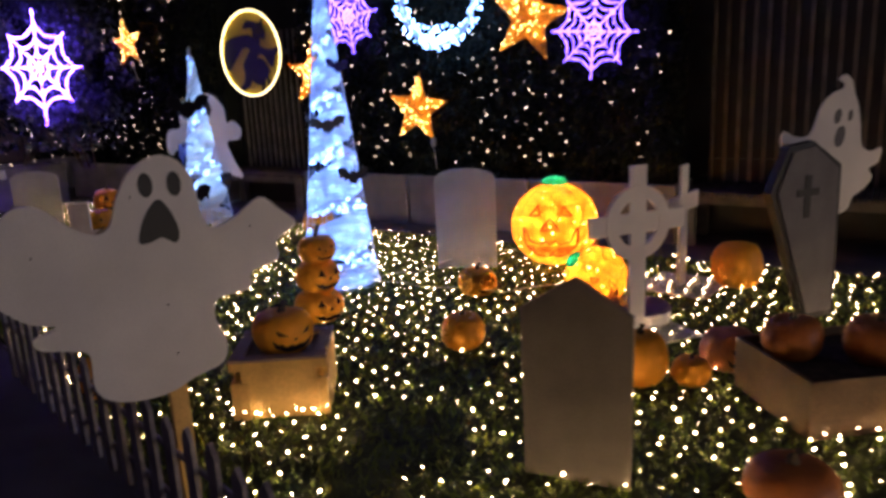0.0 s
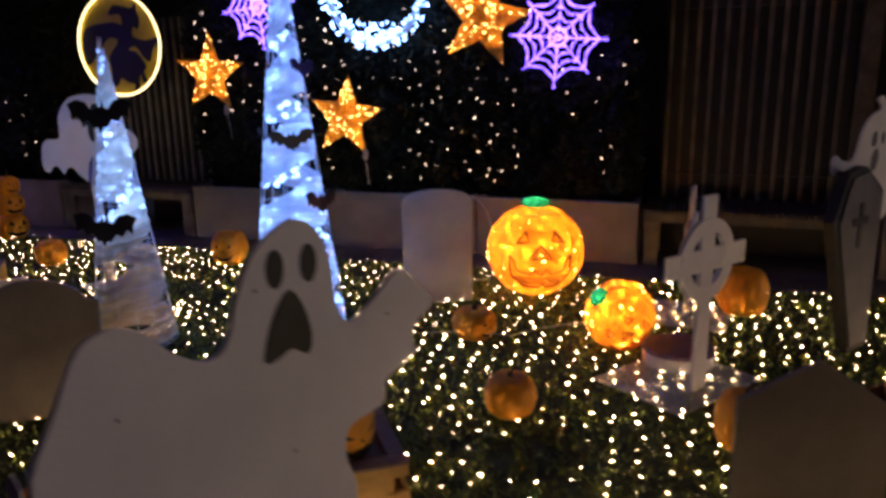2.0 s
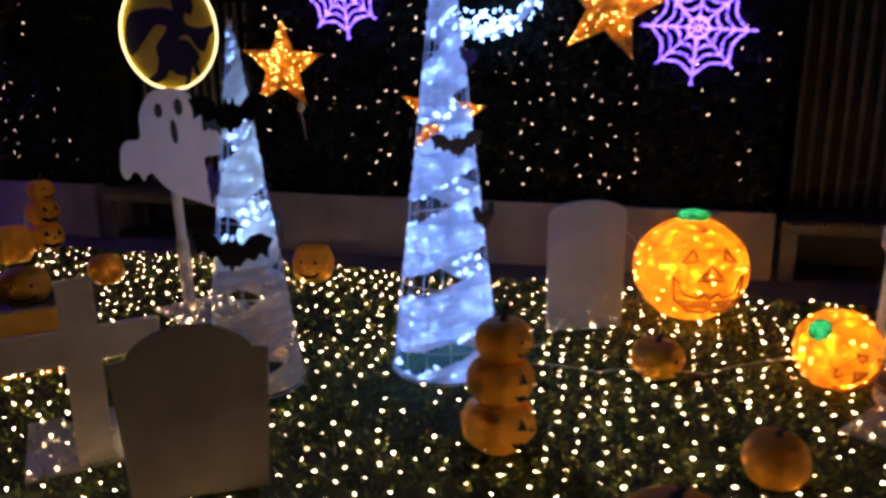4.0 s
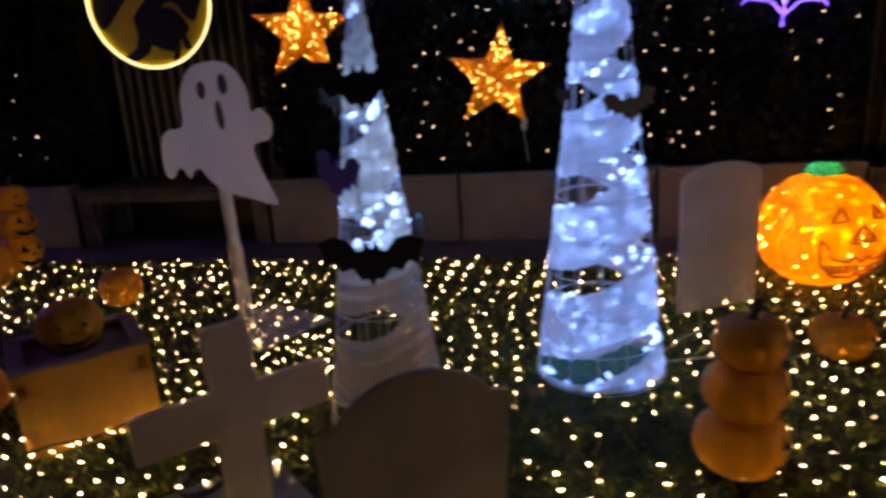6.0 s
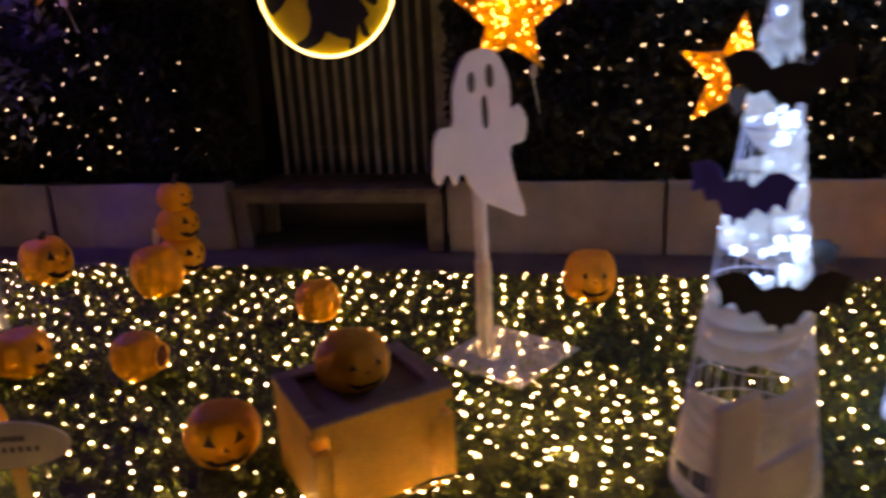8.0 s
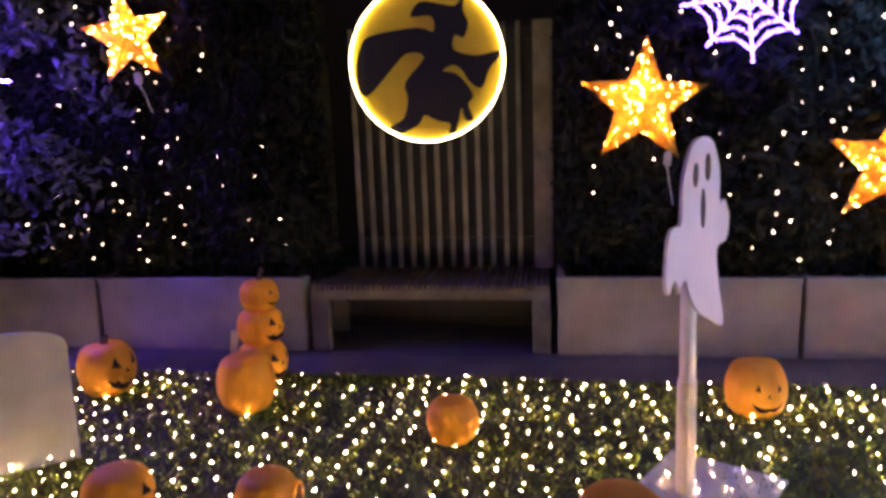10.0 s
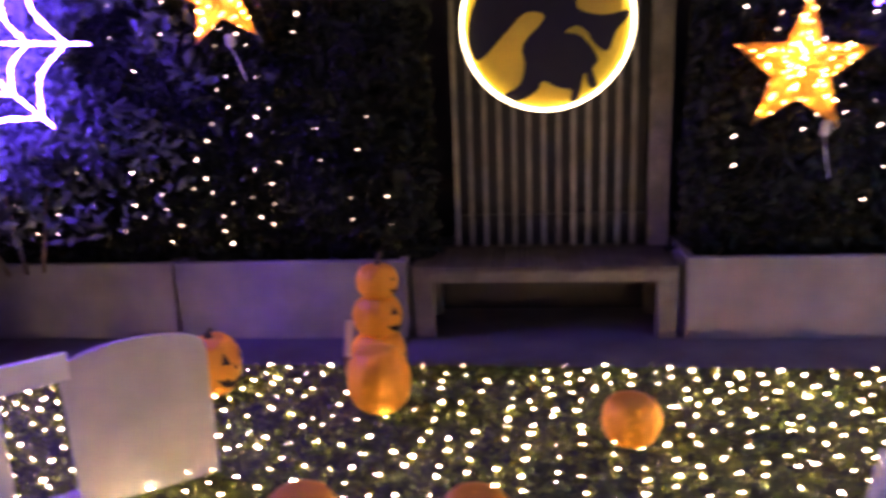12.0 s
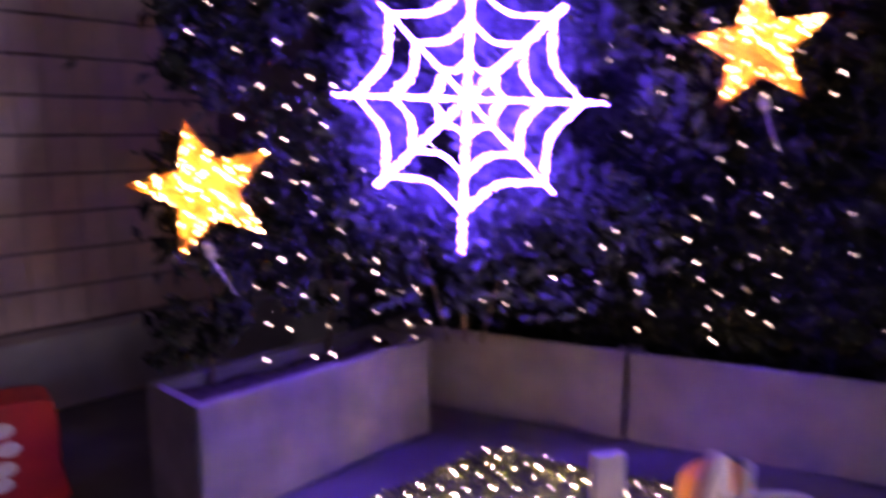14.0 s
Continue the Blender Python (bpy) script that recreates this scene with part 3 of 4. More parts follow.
board("ghost_cutout", "white flying ghost board with a curled tip behind a coffin", "ghost cutout", ghost, WHITE_BOARD, pose(2.275, 4.185, 0, 0, 0, 20), group="ghost boards",
      features=(("eye", ellipse(0.005, 1.17, 0.025, 0.043, -12), DARK_GREY), ("eye", ellipse(0.10, 1.17, 0.017, 0.032, -4), DARK_GREY), ("mouth", ellipse(0.03, 1.055, 0.036, 0.062, -14), DARK_GREY)),
      stake=(0.05, 0.03, 0.9, -0.02))

ghost = smooth_loop([(0.0, 1.31), (0.07, 1.285), (0.12, 1.23), (0.132, 1.15), (0.135, 1.06), (0.16, 1.03), (0.24, 1.05), (0.285, 1.10), (0.30, 1.165), (0.33, 1.15), (0.345, 1.165), (0.385, 1.14), (0.36, 1.08), (0.40, 1.05),
                     (0.345, 1.03), (0.285, 0.95), (0.24, 0.78), (0.225, 0.50), (0.17, 0.44), (0.08, 0.50), (-0.08, 0.43), (-0.22, 0.49), (-0.33, 0.45), (-0.355, 0.70), (-0.375, 0.94), (-0.425, 1.10), (-0.445, 1.20), (-0.48, 1.265),
                     (-0.492, 1.305), (-0.472, 1.325), (-0.445, 1.29), (-0.432, 1.335), (-0.405, 1.345), (-0.385, 1.315), (-0.36, 1.31), (-0.35, 1.275), (-0.358, 1.22), (-0.325, 1.16), (-0.28, 1.135), (-0.235, 1.145), (-0.195, 1.18), (-0.14, 1.235), (-0.075, 1.29)])
board("ghost_cutout", "white smiling ghost board with both hands raised", "ghost cutout", ghost, WHITE_BOARD, pose(-5.34, 7.295, 0, 0, 0, 52.7), group="ghost boards",
      features=(("eye", ellipse(-0.045, 1.20, 0.022, 0.048), BLACK), ("eye", ellipse(0.04, 1.195, 0.022, 0.05), BLACK),
                ("mouth", smooth_loop([(-0.095, 1.085), (-0.06, 1.062), (-0.02, 1.058), (0.02, 1.068), (0.045, 1.09), (0.02, 1.045), (-0.02, 1.022), (-0.06, 1.035)]), BLACK)),
      stake=(0.0, 0.035, 0.8, -0.02))


def arch(hw, shoulder, top, bottom, hw2=None, steps=12, kind="round"):
    hw2 = hw2 or hw
    if kind == "round":
        head = [(hw * math.cos(math.pi * i / steps), shoulder + (top - shoulder) * math.sin(math.pi * i / steps) ** 0.8) for i in range(steps + 1)]
    elif kind == "gable":
        head = [(hw, shoulder), (0.0, top), (-hw, shoulder)]
    else:
        head = [(hw, shoulder), (hw * 0.80, shoulder + 0.012)] + [(hw * 0.80 * math.cos(math.pi * i / steps), shoulder + 0.012 + (top - shoulder - 0.012) * (0.5 - 0.5 * math.cos(2 * math.pi * i / steps)) ** 0.7) for i in range(1, steps)] + [(-hw * 0.80, shoulder + 0.012), (-hw, shoulder)]
    return [*head, (-hw2, bottom), (hw2, bottom)]


def tombstone(label, outline, m, mat=GREY_BOARD):
    root = board("tombstone", label, "tombstone", outline, mat, m, thick=0.02, group="tombstone boards")
    part("prop", plate([(0.0, 0.0), (0.16, 0.0), (0.16, 0.06), (0.03, 0.30), (0.0, 0.30)], 0.014), WHITE_BOARD, root, "white triangular prop", pose(0.1, 0.021, 0.0, 0, 0, 90))
    return root


tombstone("tall grey gabled tombstone board leaning among the lights", arch(0.205, 0.665, 0.795, -0.01, 0.20, kind="gable"), pose(0.455, 2.455, 0, 0, 0, -26))
tombstone("pale round-topped tombstone board before the planters", arch(0.24, 0.70, 0.795, 0.0, 0.235), pose(0.19, 5.64, 0, 0, 0, -8), PALE_BOARD)
tombstone("grey shouldered tombstone board", arch(0.275, 0.565, 0.685, -0.01, 0.245, kind="shoulder"), pose(-2.018, 4.49, 0, 0, 0, -1))
tombstone("pale grey round-shouldered tombstone board", arch(0.27, 0.56, 0.66, 0.0, 0.265), pose(-4.645, 8.37, 0, 0, 0, 3), PALE_BOARD)


def cross_outline(hw, arm, z0, z1, top, bottom):
    return [(hw, top), (-hw, top), (-hw, z1), (-arm, z1), (-arm, z0), (-hw, z0), (-hw, bottom), (hw, bottom), (hw, z0), (arm, z0), (arm, z1), (hw, z1)]


board("cross", "plain white grave cross board on a ground plate", "grave cross", cross_outline(0.066, 0.29, 0.455, 0.595, 0.79, 0.0), DRAB_BOARD, pose(-2.43, 4.85, 0, 0, 0, 10.3), 0.02, "grave crosses", foot=(0.26, 0.27, 0.25))
board("cross", "plain white grave cross board beside a smiling ghost", "grave cross", cross_outline(0.042, 0.275, 0.60, 0.70, 0.90, 0.0), WHITE_BOARD, pose(-5.143, 8.175, 0, 0, 0, 10), 0.02, "grave crosses", foot=(0.28, 0.30, 0.0))
board("cross", "slim white grave cross board on a ground plate", "grave cross", cross_outline(0.055, 0.25, 0.53, 0.645, 0.845, 0.0), WHITE_BOARD, pose(1.65, 4.86, 0, 0, 0, 50), 0.025, "grave crosses", foot=(0.25, 0.25, 0.0))

# ringed cross: arms and shaft, with a flat ring
root = thing("ringed_cross", "white ringed grave cross board on a ground plate", "grave cross", pose(1.06, 3.85, 0, 0, 0, 21), "grave crosses")
part("cross_panel", plate(cross_outline(0.05, 0.305, 0.625, 0.735, 0.99, 0.0), 0.02), WHITE_BOARD, root)
bm = bmesh.new()
for r0, r1, y0, y1 in ((0.135, 0.205, -0.004, 0.024),):
    n = 40
    rings = [[bm.verts.new((r * math.cos(2 * math.pi * i / n), y, 0.68 + r * math.sin(2 * math.pi * i / n))) for i in range(n)] for r, y in ((r0, y0), (r1, y0), (r1, y1), (r0, y1))]
    for a in range(4):
        for i in range(n):
            bm.faces.new((rings[a][i], rings[a][(i + 1) % n], rings[(a + 1) % 4][(i + 1) % n], rings[(a + 1) % 4][i]))
bmesh.ops.recalc_face_normals(bm, faces=bm.faces)
part("ring", bm, WHITE_BOARD, root)
part("base_plate", box(-0.30, -0.12, 0.004, 0.36, 0.42, 0.016, 0.003), PALE_BOARD, root, "pale ground plate")

# coffin: a shallow box with a pale lid in a dark rim, and a black cross
root = thing("coffin", "charcoal toy coffin with a black cross standing upright", "coffin", pose(2.03, 3.97, 0, 0, 0, 22))
shape = [(-0.16, 1.04), (0.02, 1.06), (0.24, 0.915), (0.255, 0.03), (0.035, 0.03), (-0.275, 0.80)]
cx, cz = sum(p[0] for p in shape) / 6, sum(p[1] for p in shape) / 6
inner = [(cx + (x - cx) * 0.86, cz + (z - cz) * 0.93) for x, z in shape]
part("case", plate(shape, 0.055, 0.0), BLACK, root, "black coffin case")
part("lid", plate(inner, 0.012, -0.013), DARK_GREY, root, "charcoal coffin lid")
part("lid_cross", plate([(x * 0.62 - 0.02, (z - 0.73) * 0.62 + 0.76) for x, z in cross_outline(0.033, 0.13, 0.735, 0.80, 0.92, 0.54)], 0.005, -0.019), BLACK, root, "black cross")


# ---- pumpkins ----
def pumpkin_radius(a, e, R, squash, ribs):
    """A point on a ribbed pumpkin; a: round it, e: from -pi/2 to pi/2."""
    dip = 1 - 0.045 * (1 - abs(math.sin(ribs * a / 2)) ** 0.6) * math.cos(e) ** 0.5
    r = R * dip * math.cos(e) ** 0.82
    z = R * squash * math.sin(e) * (1 - 0.16 * max(0.0, abs(math.sin(e)) - 0.75) / 0.25)
    return Vector((r * math.cos(a), r * math.sin(a), z))


FACES = {
    "grin": ((("eye", [(-0.42, 0.16), (-0.16, 0.12), (-0.30, 0.42)]), ("eye", [(0.42, 0.16), (0.16, 0.12), (0.30, 0.42)]), ("nose", [(-0.07, -0.02), (0.07, -0.02), (0.0, 0.11)]),
              ("mouth", [(-0.55, -0.12), (-0.38, -0.20), (-0.30, -0.14), (-0.22, -0.25), (0.0, -0.27), (0.08, -0.20), (0.16, -0.26), (0.38, -0.20), (0.55, -0.10), (0.42, -0.34), (0.22, -0.44), (0.12, -0.36), (0.02, -0.46), (-0.22, -0.43), (-0.42, -0.33)]))),
    "smile": ((("eye", [(-0.34, 0.15), (-0.20, 0.12), (-0.26, 0.30)]), ("eye", [(0.34, 0.15), (0.20, 0.12), (0.26, 0.30)]), ("nose", [(-0.05, 0.0), (0.05, 0.0), (0.0, 0.08)]),
               ("mouth", [(-0.40, -0.14), (-0.20, -0.24), (0.0, -0.27), (0.20, -0.24), (0.40, -0.14), (0.34, -0.26), (0.16, -0.36), (0.04, -0.33), (-0.04, -0.38), (-0.20, -0.36), (-0.34, -0.26)]))),
    "fangs": ((("eye", [(-0.46, 0.28), (-0.40, 0.12), (-0.16, 0.10)]), ("eye", [(0.46, 0.28), (0.40, 0.12), (0.16, 0.10)]), ("nose", [(-0.05, -0.05), (0.05, -0.05), (0.0, 0.04)]),
               ("mouth", [(-0.55, 0.0), (-0.42, -0.16), (-0.34, -0.11), (-0.24, -0.21), (-0.12, -0.16), (0.0, -0.23), (0.12, -0.16), (0.24, -0.21), (0.34, -0.11), (0.42, -0.16), (0.55, 0.0), (0.50, -0.25), (0.25, -0.40), (0.0, -0.44), (-0.25, -0.40), (-0.50, -0.25)]))),
    "plain": (),
}


def pumpkin(label, x, y, z, R, squash=0.85, face="plain", toward=-110.0, ribs=10, stem=True, lean=(0, 0), hole=False, stalk=0.36, group="pumpkins on the lawn", skin=None):
    """z: the height it rests on; toward: the compass angle that its face looks."""
    root = thing("pumpkin", label, "pumpkin", pose(x, y, z, lean[0], lean[1], toward), group)
    bm = bmesh.new()
    na, ne = ribs * 4, 14
    up = Vector((0, 0, R * squash * 0.80))
    rings = []
    for j in range(1, ne):
        e = -math.pi / 2 + math.pi * j / ne
        rings.append([bm.verts.new(pumpkin_radius(2 * math.pi * i / na, e, R, squash, ribs) + up) for i in range(na)])
    for u, w in zip(rings, rings[1:]):
        for i in range(na):
            bm.faces.new((u[i], u[(i + 1) % na], w[(i + 1) % na], w[i]))
    bm.faces.new(rings[0][::-1])
    bm.faces.new(rings[-1])
    for v in bm.verts:
        v.co.z = max(v.co.z, 0.0)
        v.co += v.co.normalized() * 0.012 * R / 0.15 * noise.noise(v.co * 7 + Vector((x, y, 0)))
        v.co.z = max(v.co.z, 0.0)
    body = part("body", bm, skin or PUMPKIN, root, smooth=True)
    if stem:
        top = up.z + R * squash * 0.80
        part("stem", tube([(0, 0, top - 0.015), (0.004, 0.0, top + R * 0.15), (0.02, 0.01, top + R * stalk)], R * 0.16, 8, taper=R * 0.10), STEM, root, "dry brown stalk")
    else:
        top = up.z + R * squash * 0.835
        part("crown_button", tube([(0, 0, top - 0.02), (0, 0, top + 0.002)], R * 0.12, 9, taper=R * 0.09), skin or PUMPKIN, root, "low button where the stalk was")
    for kind, shape in FACES[face]:
        part(kind, face_patch(shape, R, squash, ribs, up, x, y), CUT_SHADE, body)
    if hole:
        n = 24
        part("rim", tube([(R * 0.955, R * 0.47 * math.cos(2 * math.pi * i / n), up.z + R * 0.47 * math.sin(2 * math.pi * i / n)) for i in range(n)], R * 0.085, 7, True), PUMPKIN, root, "cut edge of the opening", smooth=True)
        # no real cavity: a dark disc over the skin gives the shaded inside
        part("hollow", plate([(R * 0.44 * math.cos(2 * math.pi * i / n), up.z + R * 0.44 * math.sin(2 * math.pi * i / n)) for i in range(n)], 0.004), HOLLOW_SHADE, root, "flat disc coloured as the shaded hollow", pose(R * 1.012, 0, 0, 0, 0, 90))
    return root


def face_patch(shape, R, squash, ribs, up, x, y):
    """A black patch on the skin for the shade in a carved opening; its points are angles from the middle of the face.
    """
    bm = bmesh.new()
    bm.faces.new([bm.verts.new((a, 0, e)) for a, e in shape])
    bmesh.ops.triangulate(bm, faces=bm.faces)
    bmesh.ops.subdivide_edges(bm, edges=bm.edges, cuts=2, use_grid_fill=True)
    for v in bm.verts:
        p = pumpkin_radius(v.co.x * 1.35, v.co.z * 1.35, R, squash, ribs) + up
        p += p.normalized() * 0.012 * R / 0.15 * noise.noise(p * 7 + Vector((x, y, 0)))
        c = Vector((0, 0, up.z))
        v.co = c + (p - c) * (1 + 0.0035 / R)
    bmesh.ops.recalc_face_normals(bm, faces=bm.faces)
    return bm


def stack(x, y, sizes, faces, toward, label, squash=0.82):
    z = 0.0
    for i, (R, f, t) in enumerate(zip(sizes, faces, toward)):
        pumpkin(label + (", topmost" if i == len(sizes) - 1 else ""), x + 0.008 * i, y, z, R, squash, f, t, stem=i == len(sizes) - 1, stalk=0.62, group="stacked pumpkins")
        z += R * squash * 1.58
    return z


stack(-0.815, 4.51, (0.160, 0.143, 0.122), ("grin", "grin", "smile"), (-50, -46, -52), "carved orange pumpkin in a stack of three")
stack(-3.385, 9.00, (0.158, 0.140, 0.116), ("grin", "grin", "smile"), (-50, -48, -46), "carved orange pumpkin in a stack beside the bench", 0.94)
pumpkin("large uncarved orange pumpkin before a pumpkin stack", -3.55, 8.59, 0, 0.160, 1.18, "plain", -90, stem=False)
pumpkin("tall smiling orange pumpkin near the planters", -4.245, 9.27, 0, 0.166, 1.10, "grin", -48, stem=True)
pumpkin("round smooth orange pumpkin on the lawn", -2.73, 7.69, 0, 0.128, 1.0, "plain", -90, stem=False)
pumpkin("hollowed orange pumpkin lying with its opening outward", -3.68, 7.40, 0, 0.125, 1.0, "plain", -30, stem=False, hole=True)
pumpkin("broad carved orange pumpkin on the lawn", -4.213, 7.70, 0, 0.142, 0.92, "grin", -22, stem=False)
pumpkin("large faintly smiling orange pumpkin before the planters", -1.235, 7.23, 0, 0.153, 1.10, "smile", -112, stem=False)
pumpkin("small grinning pumpkin beside a wooden crate", -3.378, 6.463, 0, 0.145, 0.90, "grin", -92, stem=False)
pumpkin("carved pumpkin half hidden near the path", -4.31, 6.98, 0, 0.132, 0.92, "smile", -75, stem=False)
pumpkin("uncarved round orange pumpkin among the lights", 0.091, 3.91, 0, 0.126, 0.92, "plain", -100, stem=True)
pumpkin("squat orange pumpkin before a tombstone", 0.231, 4.928, 0, 0.138, 0.80, "smile", -60, stem=True)
pumpkin("tall plain orange pumpkin near the coffin", 2.008, 4.821, 0, 0.168, 1.08, "plain", -100, stem=False)
pumpkin("tall orange pumpkin behind a tombstone board", 0.93, 3.32, 0, 0.135, 1.15, "plain", -110, stem=True)
pumpkin("very small orange pumpkin on the lawn", 1.165, 3.27, 0, 0.093, 0.85, "plain", -100, stem=True)
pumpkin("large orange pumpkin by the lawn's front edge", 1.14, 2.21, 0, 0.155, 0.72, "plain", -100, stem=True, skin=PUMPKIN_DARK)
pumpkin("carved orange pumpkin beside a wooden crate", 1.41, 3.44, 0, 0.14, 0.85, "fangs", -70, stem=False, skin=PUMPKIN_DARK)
pumpkin("carved pumpkin between fence and ghost", -1.75, 3.50, 0, 0.14, 0.85, "smile", -110, stem=False)


# ---- wooden crates ----
def crate(label, m, w, d, h, tray=0.022, wood=WOOD_GOLD_LIT):
    """A pale board box with hand holes at the upper corners, and a sunk lid framed by strips."""
    root = thing("wooden_crate", label, "crate", m, "wooden crates")
    t = 0.014
    n = 0.052
    notch = [(-w / 2, 0.0), (w / 2, 0.0), (w / 2, h - n - 0.045), (w / 2 - n, h - n - 0.045), (w / 2 - n, h - 0.04), (w / 2, h - 0.04), (w / 2, h), (-w / 2, h), (-w / 2, h - 0.04), (-w / 2 + n, h - 0.04), (-w / 2 + n, h - n - 0.045), (-w / 2, h - n - 0.045)]
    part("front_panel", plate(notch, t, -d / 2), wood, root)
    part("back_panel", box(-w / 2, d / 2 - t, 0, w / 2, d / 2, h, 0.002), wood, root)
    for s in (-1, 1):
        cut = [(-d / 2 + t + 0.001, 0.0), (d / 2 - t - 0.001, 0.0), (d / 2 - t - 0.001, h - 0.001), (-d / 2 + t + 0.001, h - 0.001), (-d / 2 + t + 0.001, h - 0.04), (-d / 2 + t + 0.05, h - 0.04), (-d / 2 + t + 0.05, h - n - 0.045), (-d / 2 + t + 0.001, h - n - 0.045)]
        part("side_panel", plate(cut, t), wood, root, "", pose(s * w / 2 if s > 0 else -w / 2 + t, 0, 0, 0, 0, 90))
    part("floor_board", box(-w / 2 + t + 0.002, -d / 2 + t + 0.002, 0.005, w / 2 - t - 0.002, d / 2 - t - 0.002, 0.017), WOOD_SHADED, root)
    part("inner_lid", box(-w / 2 + t + 0.002, -d / 2 + t + 0.002, h - tray - 0.012, w / 2 - t - 0.002, d / 2 - t - 0.002, h - tray), WOOD_SHADED, root, "sunken lid in shaded brown")
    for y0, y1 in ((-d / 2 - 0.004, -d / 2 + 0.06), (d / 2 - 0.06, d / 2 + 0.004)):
        part("top_strip", box(-w / 2 - 0.004, y0, h + 0.001, w / 2 + 0.004, y1, h + 0.014, 0.003), TOP_SHADE_WOOD, root)
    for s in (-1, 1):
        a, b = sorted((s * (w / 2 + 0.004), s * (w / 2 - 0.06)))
        part("top_strip", box(a, -d / 2 + 0.061, h + 0.001, b, d / 2 - 0.061, h + 0.014, 0.003), TOP_SHADE_WOOD, root)
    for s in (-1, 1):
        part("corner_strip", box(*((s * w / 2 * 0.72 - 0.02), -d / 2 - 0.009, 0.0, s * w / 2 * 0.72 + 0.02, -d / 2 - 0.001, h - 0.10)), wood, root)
    return root


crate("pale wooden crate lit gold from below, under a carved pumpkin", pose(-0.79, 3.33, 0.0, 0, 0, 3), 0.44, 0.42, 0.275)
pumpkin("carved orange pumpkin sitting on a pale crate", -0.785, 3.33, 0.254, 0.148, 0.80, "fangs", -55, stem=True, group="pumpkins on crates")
crate("pale wooden crate lit gold by fairy lights, under a pumpkin", pose(-2.91, 6.125, 0.0, 0, 0, 7), 0.51, 0.43, 0.36, wood=WOOD_DEEP_GOLD_LIT)
pumpkin("smiling orange pumpkin sitting on a pale crate", -2.92, 6.17, 0.339, 0.135, 0.86, "smile", -82, stem=False, group="pumpkins on crates")
root = thing("wooden_trough", "brown wooden trough holding dark soil and pumpkins", "trough", pose(1.43, 2.66, 0, 0, 0, 8), "")
part("front_panel", box(0.0, 0.0, 0.0, 0.75, 0.016, 0.25, 0.002), WOOD_BROWN, root)
part("back_panel", box(0.0, 0.55, 0.0, 0.75, 0.566, 0.25, 0.002), WOOD_BROWN, root)
part("side_panel", box(0.0, 0.017, 0.0, 0.016, 0.549, 0.25, 0.0), WOOD_BROWN, root)
part("side_panel", box(0.734, 0.017, 0.0, 0.75, 0.549, 0.25, 0.0), WOOD_BROWN, root)
part("fill", box(0.018, 0.018, 0.01, 0.732, 0.548, 0.21), SOIL, root, "dark soil")
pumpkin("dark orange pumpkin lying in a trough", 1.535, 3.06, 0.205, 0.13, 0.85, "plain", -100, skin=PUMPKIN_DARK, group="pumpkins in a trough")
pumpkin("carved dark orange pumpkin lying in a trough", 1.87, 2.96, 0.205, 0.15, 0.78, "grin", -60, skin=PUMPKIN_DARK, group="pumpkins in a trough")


# ---- bandaged cone trees of light ----
def bat_outline(s, lift=0.0):
    right = [(0.03, 0.17), (0.055, 0.26), (0.085, 0.15), (0.16, 0.12), (0.27, 0.26), (0.42, 0.30), (0.60, 0.24), (0.54, 0.10), (0.53, -0.04), (0.42, 0.02), (0.34, -0.10), (0.22, -0.06), (0.12, -0.20), (0.05, -0.18)]
    return [(x * s, z * s) for x, z in [*right, (0.0, -0.28), *((-x, z) for x, z in right[::-1]), (0.0, 0.15)]]


